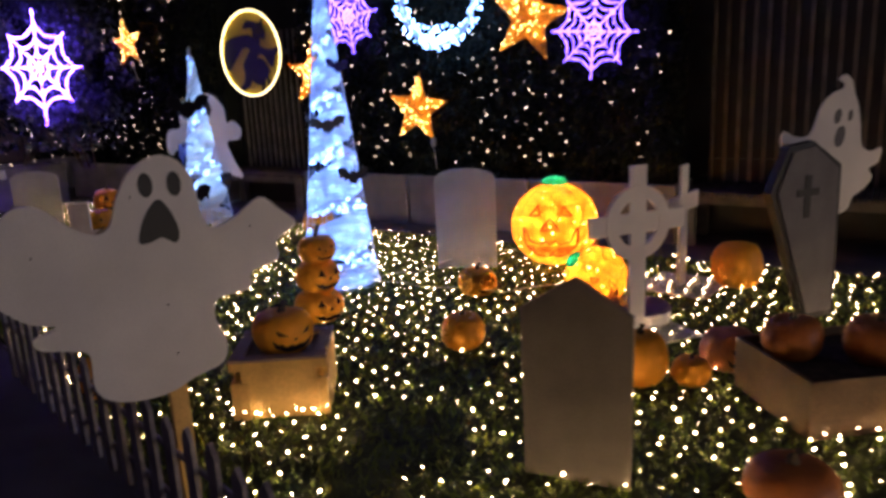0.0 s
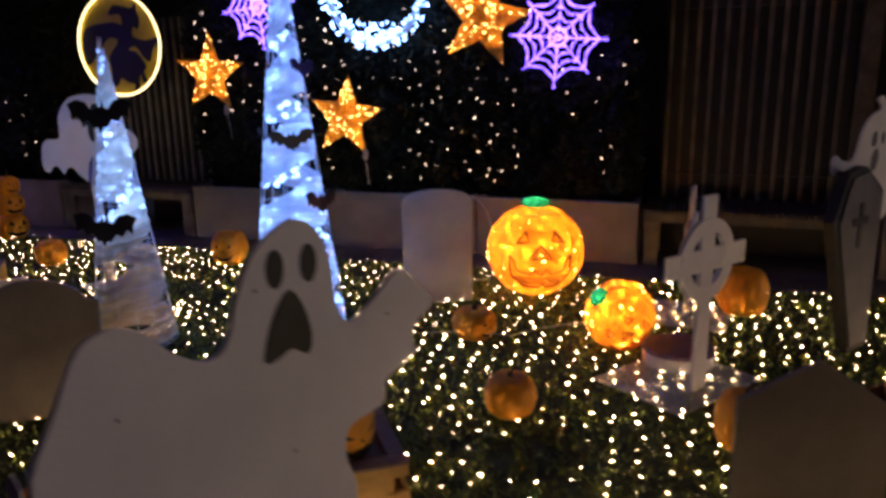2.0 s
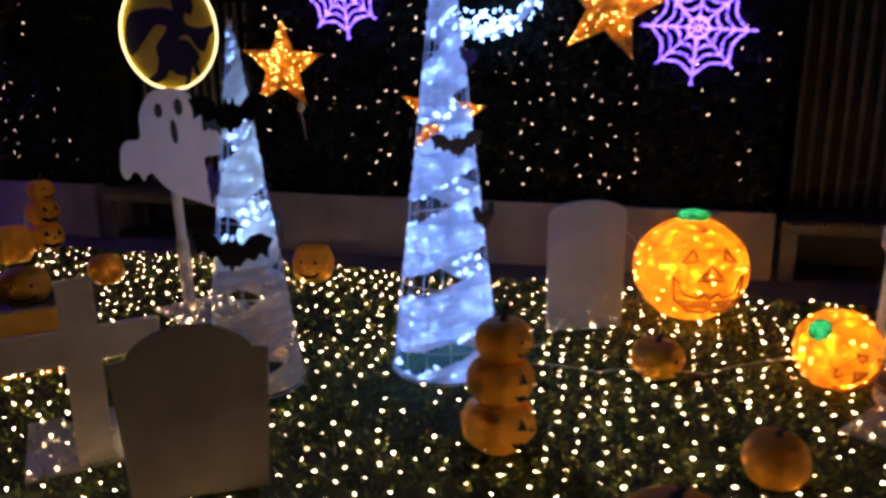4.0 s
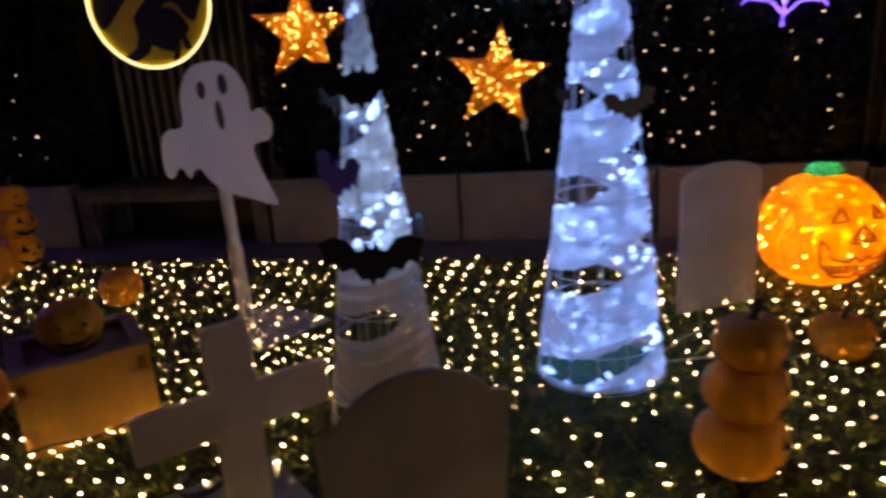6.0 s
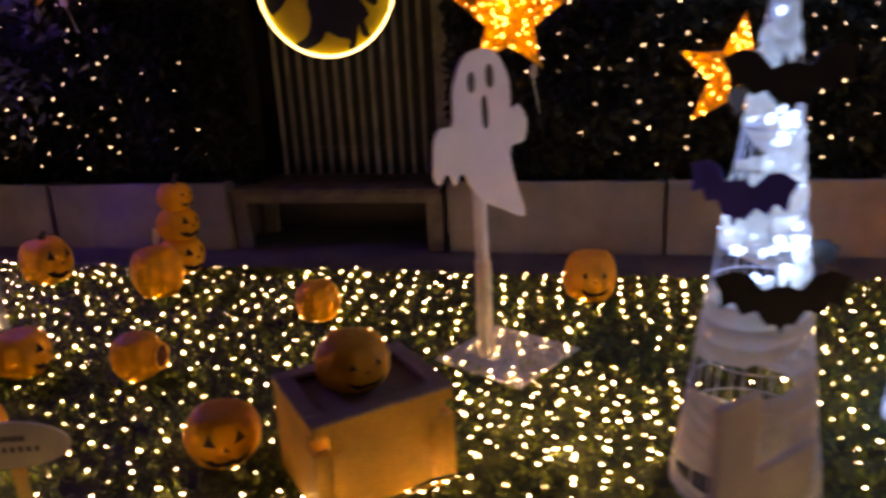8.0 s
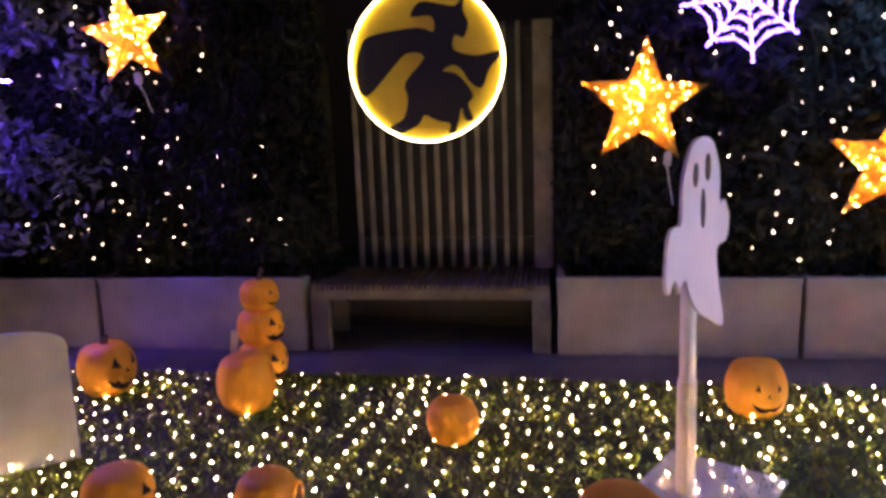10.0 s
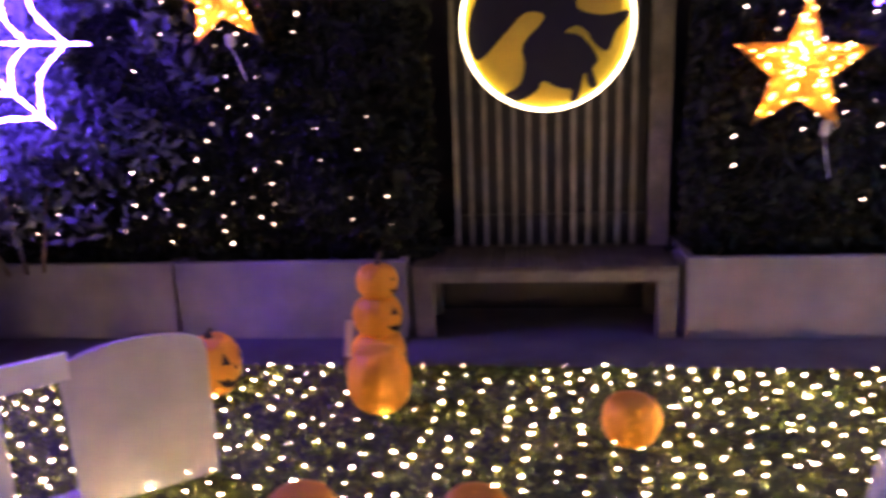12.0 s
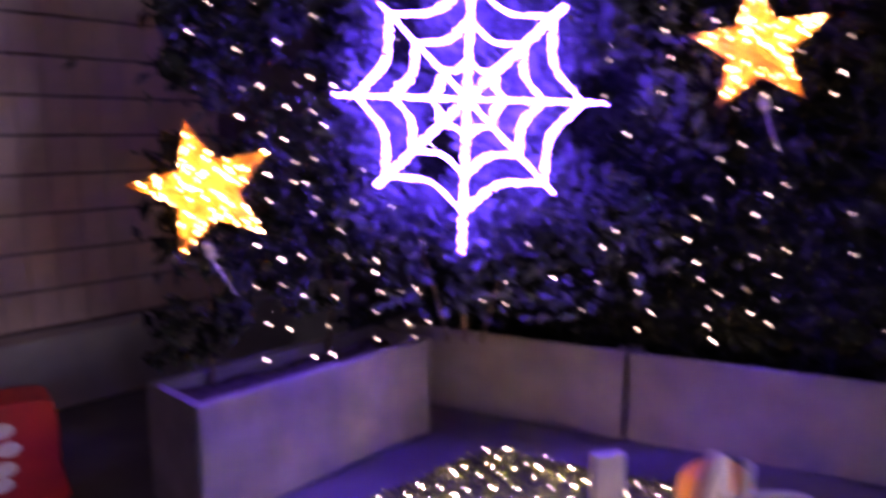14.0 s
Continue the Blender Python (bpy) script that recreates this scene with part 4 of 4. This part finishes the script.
def cone_tree(label, x, y, R, H, seed, gaps, bats, lit_from=0.0, count=240, toward=-120.0, gauze=BANDAGE, base=GREEN_FELT):
    """A wire cone wound with gauze, lamps inside; gaps: where the winding parts: first height, rise a turn, share left open."""
    g = np.random.default_rng(seed)
    root = thing("cone_tree", label, "light tree", pose(x, y, 0, 0, 0, 0), "bandaged light cones")
    rad = lambda z: R * max(0.03, 1 - z / (H * 1.03))
    da_of = lambda a: (a - radians(toward) + math.pi) % (2 * math.pi) - math.pi

    def parted(a, z):
        """Whether the winding is open here."""
        first, pitch, width = gaps
        da = da_of(a)
        turn = (z - first) / pitch - da / (2 * math.pi)
        rag = 0.012 * noise.noise(Vector((math.cos(a) * 3, math.sin(a) * 3, z * 12 + seed)))
        return abs(turn - round(turn)) < (width + 0.035 * math.cos(da + 0.9) + 0.24 * max(0.0, -math.cos(da)) ** 0.5) / 2 + rag and z > 0.07

    bm = bmesh.new()
    na, nz = 80, 340
    grid = []
    for j in range(nz + 1):
        z = 0.025 + (H - 0.025) * j / nz
        row = []
        for i in range(na):
            a = 2 * math.pi * i / na
            fold = z / 0.058 - da_of(a) / (2 * math.pi) + 0.25 * math.sin(2 * a + 3 * z) + 0.35 * noise.noise(Vector((math.cos(a), math.sin(a), z * 3 + seed)))
            wrap = 1.3 * abs(math.sin(math.pi * fold)) ** 0.6 - 0.3
            r = rad(z) * (1 + 0.012 * wrap + 0.03 * noise.noise(Vector((math.cos(a) * 2, math.sin(a) * 2, z * 6 + seed)))) + 0.0070 * wrap
            row.append(bm.verts.new((r * math.cos(a), r * math.sin(a), z + 0.02 * math.sin(a * 2 + seed) * (0 if j in (0, nz) else 1))))
        grid.append(row)
    for j in range(nz):
        z = 0.025 + (H - 0.025) * (j + 0.5) / nz
        for i in range(na):
            a = 2 * math.pi * (i + 0.5) / na
            if not parted(a, z):
                bm.faces.new((grid[j][i], grid[j][(i + 1) % na], grid[j + 1][(i + 1) % na], grid[j + 1][i]))
    bmesh.ops.delete(bm, geom=[v for v in bm.verts if not v.link_faces], context="VERTS")
    part("gauze_wrap", bm, gauze, root, "white gauze wound in overlapping bands", smooth=True)
    bm = bmesh.new()
    for i in range(14):
        a = 2 * math.pi * i / 14
        tube([(rad(z) * 1.03 * math.cos(a), rad(z) * 1.03 * math.sin(a), z) for z in (0.01, H * 0.5, H * 0.97)], 0.0024, 5, bm=bm)
    for k in range(15):
        z = 0.012 + k * H * 0.068
        tube([(rad(z) * 1.03 * math.cos(2 * math.pi * i / 28), rad(z) * 1.03 * math.sin(2 * math.pi * i / 28), z) for i in range(28)], 0.0026, 5, True, bm)
    part("wire_frame", bm, WIRE, root, "white wire frame")
    bm = bmesh.new()
    bmesh.ops.create_cone(bm, cap_ends=True, segments=40, radius1=R * 0.98, radius2=R * 0.96, depth=0.016, matrix=Matrix.Translation((0, 0, 0.010)))
    part("base_disc", bm, base, root, "dark felt base")
    pts = []
    while len(pts) < count:
        z, a = H * (1 - math.sqrt(g.random())) * 0.98 + 0.03, g.uniform(0, 2 * math.pi)
        if z > lit_from and not parted(a, z):
            r = max(0.012, rad(z) - g.uniform(0.006, 0.020))
            pts.append((r * math.cos(a), r * math.sin(a), z))
    bulbs("lamp_string", pts, 0.0115, BULB_BLUE, root, "cool white lamps", rng=g)
    for z, a, s, mat in bats:
        a = radians(toward + a)
        r = rad(z) + 0.035
        m = Matrix.Translation((r * math.cos(a), r * math.sin(a), z)) @ pose(0, 0, 0, 0, 0, math.degrees(a) + 90) @ pose(0, 0, 0, -8, 4 * math.sin(z * 9), 0)
        part("bat", plate(bat_outline(s), 0.006), mat, root, "black felt bat" if mat is BLACK else "lighter felt bat", m)
    return root


cone_tree("tall cone of white gauze glowing blue-white with black bats", -0.775, 5.37, 0.278, 2.38, 4, (0.150, 0.392, 0.28),
          ((1.20, 33, 0.22, BAT_LIT), (0.83, 78, 0.24, BLACK), (1.24, -70, 0.11, BLACK), (1.60, 80, 0.18, BAT_BLUE), (0.86, -150, 0.2, BLACK)), count=430)
cone_tree("shorter cone of white gauze, lit blue above and dark below", -1.76, 5.48, 0.235, 1.78, 9, (0.125, 0.375, 0.27),
          ((0.73, 5, 0.33, BLACK), (1.36, 8, 0.32, BLACK), (1.03, -52, 0.31, BAT_BLUE), (0.80, 120, 0.24, BLACK), (1.30, -120, 0.22, BLACK)), lit_from=0.72, count=130, gauze=WARM_LIT_GAUZE, base=BLACK)


# ---- glowing wire pumpkins ----
def lit_pumpkin(label, x, y, R, toward, tilt=0.0, z=None, side=0.0):
    g = np.random.default_rng(int(R * 1000))
    root = thing("lit_pumpkin", label, "light figure", pose(x, y, R * 0.97 if z is None else z, side, tilt, toward), "glowing pumpkins")
    bm = bmesh.new()
    na, ne = 64, 32
    rings = []
    for j in range(1, ne):
        e = -math.pi / 2 + math.pi * j / ne
        rings.append([bm.verts.new((R * math.cos(e) * (1 - 0.03 * abs(math.cos(4 * a))) * math.cos(a), R * math.cos(e) * (1 - 0.03 * abs(math.cos(4 * a))) * math.sin(a), R * 0.93 * math.sin(e))) for a in (2 * math.pi * i / na for i in range(na))])
    for u, w in zip(rings, rings[1:]):
        for i in range(na):
            bm.faces.new((u[i], u[(i + 1) % na], w[(i + 1) % na], w[i]))
    bm.faces.new(rings[0][::-1])
    bm.faces.new(rings[-1])
    part("shell", bm, ORANGE_ACRYLIC, root, "translucent orange shell", smooth=True)
    bm = bmesh.new()
    for i in range(16):
        a = 2 * math.pi * i / 16
        tube([(R * 1.012 * math.cos(e) * math.cos(a), R * 1.012 * math.cos(e) * math.sin(a), R * 0.941 * math.sin(e)) for e in (-1.45 + 2.9 * k / 14 for k in range(15))], 0.0014, 4, bm=bm)
    for e in (-1.0, -0.6, -0.2, 0.2, 0.6, 1.0):
        tube([(R * 1.012 * math.cos(e) * math.cos(2 * math.pi * k / 40), R * 1.012 * math.cos(e) * math.sin(2 * math.pi * k / 40), R * 0.941 * math.sin(e)) for k in range(40)], 0.0014, 4, True, bm)
    part("wire_frame", bm, BROWN_WIRE, root, "thin brown wire ribs")
    outline = {"eye": [(-0.50, 0.36), (-0.24, 0.40), (-0.32, 0.62)], "eye ": [(0.50, 0.36), (0.24, 0.40), (0.32, 0.62)], "nose": [(-0.22, 0.05), (0.22, 0.05), (0.0, 0.33)],
               "mouth": [(-0.62, 0.10), (-0.52, 0.0), (-0.45, -0.22), (-0.20, -0.28), (-0.12, -0.18), (0.0, -0.30), (0.12, -0.18), (0.20, -0.28), (0.45, -0.22), (0.52, 0.0), (0.62, 0.10), (0.60, -0.35), (0.38, -0.60), (0.14, -0.64), (0.06, -0.54), (-0.06, -0.64), (-0.38, -0.60), (-0.60, -0.35)]}
    for e, w in ((-0.36, 0.55), (-0.41, 0.52), (-0.46, 0.48), (-0.51, 0.44), (0.10, 0.17), (0.16, 0.12)):
        p = [(R * 1.022 * math.cos(e) * math.cos(w * (k / 6 - 1)), R * 1.022 * math.cos(e) * math.sin(w * (k / 6 - 1)), R * 0.950 * math.sin(e)) for k in range(13)]
        part("face_wire", tube(p, 0.0035 * R / 0.35 + 0.001, 4), BROWN_WIRE, root)
    for kind, shape in outline.items():
        p = []
        for (a0, e0), (a1, e1) in zip(shape, shape[1:] + shape[:1]):
            for k in range(4):
                a, e = a0 + (a1 - a0) * k / 4, e0 + (e1 - e0) * k / 4
                p.append((R * 1.025 * math.cos(e) * math.cos(a), R * 1.025 * math.cos(e) * math.sin(a), R * 0.953 * math.sin(e)))
        part(kind.strip(), tube(p, 0.0060 * R / 0.35 + 0.0015, 5, True), BROWN_WIRE, root, "brown wire outline")
    pts = []
    for _ in range(int(2100 * R * R / 0.7)):
        v = Vector(g.normal(size=3)).normalized()
        s = R * g.uniform(0.935, 0.975)
        pts.append((v.x * s, v.y * s, v.z * s * 0.93))
    bulbs("lamp_string", pts, 0.0056, BULB_AMBER, root, "amber lamps", rng=g)
    bm = bmesh.new()
    bmesh.ops.create_icosphere(bm, subdivisions=4, radius=1)
    for v in bm.verts:
        a = math.atan2(v.co.y, v.co.x)
        v.co *= 1 + 0.10 * math.cos(9 * a) + 0.12 * noise.noise(v.co * 6)
        v.co = Vector((v.co.x * R * 0.26, v.co.y * R * 0.26, R * 0.97 + v.co.z * R * 0.11))
    stalk = part("stalk", bm, TEAL, root, "fluffy glowing teal stalk", smooth=True)
    bulbs("lamp", [(R * 0.12 * math.cos(k * 2.1), R * 0.12 * math.sin(k * 2.1), R * 0.97) for k in range(3)], R * 0.022, TEAL_LAMP, stalk, "teal lamps", rng=g)
    return root


lit_pumpkin("big glowing orange wire pumpkin with a teal stalk", 0.885, 5.60, 0.345, -105)
lit_pumpkin("small glowing orange wire pumpkin tipped on its side", 0.975, 4.52, 0.205, -100, 22, None, 46)


# ---- stars, webs, wreath and moon on the hedges ----
def star(label, m, R, seed, tail=None):
    g = np.random.default_rng(seed)
    root = thing("star_light", label, "star light", m, "glowing stars")
    tips = [(R * (1 if i % 2 == 0 else 0.42) * math.sin(math.pi * i / 5), R * (1 if i % 2 == 0 else 0.42) * math.cos(math.pi * i / 5)) for i in range(10)]
    bm = bmesh.new()
    ring = [bm.verts.new((x, 0, z)) for x, z in tips]
    f, b = bm.verts.new((0, -0.045, 0)), bm.verts.new((0, 0.045, 0))
    for i in range(10):
        bm.faces.new((ring[i], ring[(i + 1) % 10], f))
        bm.faces.new((ring[(i + 1) % 10], ring[i], b))
    bmesh.ops.subdivide_edges(bm, edges=bm.edges, cuts=5, use_grid_fill=True)
    for v in bm.verts:
        v.co += Vector(g.normal(0, 0.0035, 3))
    bmesh.ops.recalc_face_normals(bm, faces=bm.faces)
    part("tinsel_body", bm, TINSEL, root, "orange tinsel body")
    part("wire_frame", tube([(x * 1.01, 0, z * 1.01) for x, z in tips], 0.005, 5, True), BROWN_WIRE, root, "bent wire outline")
    pts = []
    while len(pts) < 130:
        i, a, b2 = g.integers(0, 10), *g.random(2)
        if a + b2 > 1:
            a, b2 = 1 - a, 1 - b2
        (x0, z0), (x1, z1) = tips[i], tips[(i + 1) % 10]
        deep = -0.016 - 0.045 * (1 - a - b2) if len(pts) % 2 else 0.02 * (1 - a - b2)
        pts.append((a * x0 + b2 * x1, deep, a * z0 + b2 * z1))
    bulbs("lamp_string", pts, 0.0042, BULB_GOLD, root, "golden lamps", rng=g)
    if tail:
        part("plug", box(tail - 0.02, -0.02, -R * 0.95, tail + 0.02, 0.02, -R * 0.72, 0.008), CABLE, root, "pale plug box")
        part("cable", tube([(tail, 0, -R * 0.95), (tail + 0.02, 0.01, -R * 1.2), (tail + 0.05, 0.0, -R * 1.55)], 0.004, 5), CABLE, root)
    return root


D = -0.22
star("orange glowing tinsel star hung on the hedge", place(1.84, D, 1.19) @ pose(0, 0, 0, 0, 6, 0), 0.36, 51, 0.20)
star("orange glowing tinsel star hung beside the slatted screen", place(0.50, D, 1.57) @ pose(0, 0, 0, 0, 3, 0), 0.37, 52, 0.16)
star("orange glowing tinsel star overlapping a violet web", place(3.07, D, 1.96) @ pose(0, 0, 0, 0, 12, 0), 0.40, 53)
star("orange glowing tinsel star high on the hedge", place(-2.62, D, 2.09) @ pose(0, 0, 0, 0, -6, 0), 0.31, 54, 0.02)
star("orange glowing tinsel star tilted in loose shrubs", pose(-6.37, 9.60, 1.47, 0, 0, 12) @ pose(0, 0, 0, 0, -14, 0), 0.295, 55, -0.06)


def web(label, m, R, rope=0.011, tall=1.0, rings=4, light=None):
    """A spider web of glowing rope: eight spokes and sagging rings."""
    light = light or ROPE_VIOLET
    root = thing("web_light", label, "web light", m, "glowing spider webs")
    beads = []
    for i in range(8):
        a = math.pi * i / 4 + math.pi / 2
        far = R * (1.0 if i % 2 == 0 else 0.94) * (tall if i == 4 or i == 0 else 1.0)
        part("spoke", tube([(0.02 * math.cos(a), 0, 0.02 * math.sin(a)), (far * math.cos(a), 0, far * math.sin(a))], rope * 0.7, 6), ROPE_TUBE, root)
        beads += [(s * math.cos(a), 0, s * math.sin(a)) for s in np.arange(0.02, far, rope * 2.3)]
    for k in range(1, rings + 1):
        r = R * 0.82 * k / rings
        p = []
        for i in range(8):
            a0 = math.pi * i / 4 + math.pi / 2
            for s in range(6):
                t = s / 6
                a = a0 + math.pi / 4 * t
                rr = r * (1 - 0.20 * math.sin(math.pi * t))
                p.append((rr * math.cos(a), -0.006, rr * math.sin(a)))
        part("ring", tube(p, rope * 0.6, 6, True), ROPE_TUBE, root)
        for (x0, _, z0), (x1, _, z1) in zip(p, p[1:] + p[:1]):
            n = max(1, round(math.hypot(x1 - x0, z1 - z0) / (rope * 2.5)))
            beads += [(x0 + (x1 - x0) * j / n, -0.006, z0 + (z1 - z0) * j / n) for j in range(n)]
    bulbs("lamp_string", beads, rope * 0.92, light, root, "violet lamps", rng=np.random.default_rng(71), spread=0.25)
    return root


web("violet glowing rope-light spider web on the hedge", place(3.66, D, 1.80) @ pose(0, 0, 0, 0, 4, 0), 0.385, 0.0085)
web("violet glowing rope-light spider web high on the hedge", place(1.05, D, 2.13) @ pose(0, 0, 0, 0, -6, 0), 0.36, 0.0085)
web("large violet glowing rope-light spider web in the corner", pose(-5.22, 10.02, 1.86, 0, 0, -14) @ pose(0, 0, 0, 0, 2, 0), 0.66, 0.0080, 1.12, 3, light=ROPE_STRONG)

# wreath of cool white lamps with a small bat of lamps
root = thing("wreath_light", "round wreath of cool white lamps with a bat shape", "wreath light", place(2.19, D - 0.10, 2.20))
g = np.random.default_rng(61)
part("hoop", tube([(0.40 * math.cos(2 * math.pi * i / 40), 0, 0.40 * math.sin(2 * math.pi * i / 40)) for i in range(40)], 0.03, 7, True), BANDAGE, root, "white tinsel hoop")
pts = []
for _ in range(210):
    a, b = g.uniform(0, 2 * math.pi), g.uniform(0, 2 * math.pi)
    r = 0.40 + g.uniform(0.03, 0.085) * math.cos(b)
    pts.append((r * math.cos(a), 0.055 * math.sin(b), r * math.sin(a)))
for x, z in bat_outline(0.30):
    pts.append((x, -0.05, z - 0.34))
bulbs("lamp_string", pts, 0.0115, BULB_WREATH, root, "cool white lamps", rng=g)

# moon lamp: yellow disc, glowing rim, black flying figure as a plain shape
root = thing("moon_light", "round yellow moon lamp with a glowing rim and black silhouette", "moon light", place(-0.805, 0.16, 1.872))
n = 64
part("disc", plate([(0.495 * math.cos(2 * math.pi * i / n), 0.495 * math.sin(2 * math.pi * i / n)) for i in range(n)], 0.02), MOON_YELLOW, root)
part("rim_light", tube([(0.495 * math.cos(2 * math.pi * i / n), -0.014, 0.495 * math.sin(2 * math.pi * i / n)) for i in range(n)], 0.0105, 7, True), ROPE_WARM, root, "glowing warm rope rim")
S = 0.495
hat = [(-0.18, 0.58), (-0.045, 0.76), (0.24, 0.71), (0.40, 0.69), (0.51, 0.80), (0.49, 0.64), (0.55, 0.50), (0.55, 0.42), (0.49, 0.29), (0.38, 0.33), (0.36, 0.15), (0.65, 0.065), (0.94, 0.11), (0.94, 0.03), (0.81, -0.11), (0.71, -0.34), (0.55, -0.25),
       (0.465, -0.11), (0.34, -0.04), (0.21, -0.11), (0.36, -0.14), (0.49, -0.25), (0.60, -0.44), (0.53, -0.54), (0.60, -0.74), (0.49, -0.74), (0.44, -0.58), (0.36, -0.90), (0.27, -0.90), (0.29, -0.78), (0.12, -0.74), (-0.045, -0.66),
       (-0.13, -0.78), (-0.39, -0.90), (-0.53, -0.82), (-0.33, -0.70), (-0.26, -0.46), (-0.28, -0.23), (-0.02, 0.07), (-0.25, 0.13), (-0.49, -0.09), (-0.82, -0.40), (-0.94, -0.13), (-0.84, 0.28), (-0.62, 0.39), (-0.09, 0.44), (0.11, 0.38), (0.09, 0.58)]
part("silhouette", plate(smooth_loop([(x * S, z * S) for x, z in hat], 3), 0.004, -0.006), BLACK, root, "plain black flying shape")
part("bracket", box(-0.30, 0.022, -0.03, 0.30, 0.34, 0.03), SLAT_GREY, root)


# ---- picket fence along the path ----
along = (FENCE_B - FENCE_A).normalized()
root = thing("picket_fence", "low dark picket fence along the lawn's edge", "fence", pose(FENCE_A.x, FENCE_A.y, 0, 0, 0, math.degrees(math.atan2(along.y, along.x))))
L0, L1, step = 2.15, 5.4, 0.165
for i in range(int((L1 - L0) / step)):
    a = L0 + i * step
    h = 0.44 + 0.012 * math.sin(i * 2.3)
    part("picket", plate([(a, -0.02), (a + 0.066, -0.02), (a + 0.066, h - 0.045), (a + 0.033, h), (a, h - 0.045)], 0.016, 0.006), FENCE_PAINT, root)
for z in (0.08, 0.28):
    part("rail", box(L0 - 0.02, -0.008, z, L1, 0.005, z + 0.024, 0.003), FENCE_PAINT, root)

# ---- small things ----
root = thing("round_stand", "round white drum stand, its top coloured as if lit violet", "stand", pose(1.16, 4.20, 0.017))
bm = bmesh.new()
bmesh.ops.create_cone(bm, cap_ends=True, segments=36, radius1=0.185, radius2=0.19, depth=0.07, matrix=Matrix.Translation((0, 0, 0.035)))
part("drum", bm, WHITE_BOARD, root)
bm = bmesh.new()
bmesh.ops.create_cone(bm, cap_ends=True, segments=36, radius1=0.195, radius2=0.18, depth=0.018, matrix=Matrix.Translation((0, 0, 0.081)))
part("lid", bm, VIOLET_LIT_BOARD, root, "dark lid coloured as if lit violet")

root = thing("oval_sign", "small white oval sign with two lines of lettering", "sign", pose(-4.05, 6.35, 0, 0, 0, -20))
part("panel", plate(ellipse(0, 0.30, 0.20, 0.085, 0, 36), 0.01), DRAB_BOARD, root)
for z, x0, x1 in ((0.325, -0.10, 0.06), (0.285, -0.13, 0.11)):
    for i in range(9):
        a = x0 + (x1 - x0) * i / 9
        part("lettering", plate([(a, z - 0.010), (a + 0.014, z - 0.010), (a + 0.014, z + 0.010), (a, z + 0.010)], 0.002, -0.0025), DARK_GREY, root)
part("leg", box(-0.02, 0.011, -0.01, 0.02, 0.03, 0.32, 0.002), WOOD_GOLD_LIT, root)

root = thing("tag_stick", "white card strip stuck upright beside pumpkins", "card", pose(-3.565, 9.07, 0, 0, 8, -20))
part("card", box(-0.022, -0.004, 0.11, 0.022, 0.004, 0.32, 0.002), WHITE_BOARD, root)
part("spike", box(-0.006, 0.005, -0.01, 0.006, 0.011, 0.30), WOOD_GOLD_LIT, root)

root = thing("red_cabinet", "red enamel cabinet with white lettering by the tiled wall", "cabinet", pose(-7.33, 9.78, 0, 0, 0, 28))
part("body", plate(smooth_loop([(-0.22, -0.02), (0.22, -0.02), (0.22, 0.2), (0.22, 0.42), (0.17, 0.51), (-0.17, 0.51), (-0.22, 0.42), (-0.22, 0.2)], 3), 0.24), RED, root)
for z, x in ((0.40, 0.0), (0.31, 0.02), (0.22, 0.0), (0.15, -0.02)):
    part("lettering", plate(ellipse(x, z, 0.05, 0.035, 0, 12), 0.002, -0.0025), WHITE_BOARD, root)


def cable(label, points, r=0.0026, mat=CABLE):
    p = []
    for (a, b) in zip(points, points[1:]):
        for k in range(6):
            t = k / 6
            q = Vector(a).lerp(Vector(b), t)
            q.z += 0.02 * math.sin(math.pi * t) + 0.006 * noise.noise(q * 9)
            p.append(q)
    p.append(Vector(points[-1]))
    solo("cable", tube(p, r, 5), mat, label, "cable", group="cables on the lawn")


cable("thin pale cable lying across the lawn from a light cone", [(-0.56, 5.25, 0.05), (-0.2, 5.35, 0.06), (0.15, 5.75, 0.06), (0.60, 5.75, 0.10)])
cable("thin pale cable running to a glowing pumpkin", [(-0.55, 5.2, 0.05), (-0.1, 4.95, 0.05), (0.4, 4.75, 0.05), (0.85, 4.62, 0.12)])
cable("thin pale cable hanging against the planters", [(0.62, 5.75, 0.45), (0.75, 6.3, 0.5), (0.80, 6.9, 0.52)])
cable("dark green supply cable at the foot of a crate", [(-3.2, 5.86, 0.03), (-2.9, 5.87, 0.04), (-2.6, 5.88, 0.05)], 0.006, GREEN_CABLE)

n = 40
solo("cable_coil", tube([((0.085 + 0.006 * math.sin(5 * i)) * math.cos(4 * math.pi * i / n), (0.085 + 0.006 * math.cos(3 * i)) * math.sin(4 * math.pi * i / n), 0.024 + 0.0006 * i) for i in range(n)], 0.006, 6),
     BLACK, "black cable coil lying on a cross's ground plate", "cable", pose(-2.55, 5.33, 0))

# ---- tiles of the building wall ----
tw, th, tg = 0.170, 0.245, 0.016
bm = box(0.002, 0.0, tg / 2, tw - 0.002, 0.011, th - tg / 2, 0.002)
tile_mesh = bpy.data.meshes.new("tile")
bm.to_mesh(tile_mesh)
bm.free()
tile_mesh.materials.append(TILE)
for j in range(14):
    for i in range(21):
        ob = new("tile", tile_mesh)
        ob.parent = tile_wall
        ob.matrix_basis = pose(0.9 + i * tw, 0.0, 0.46 + j * th)
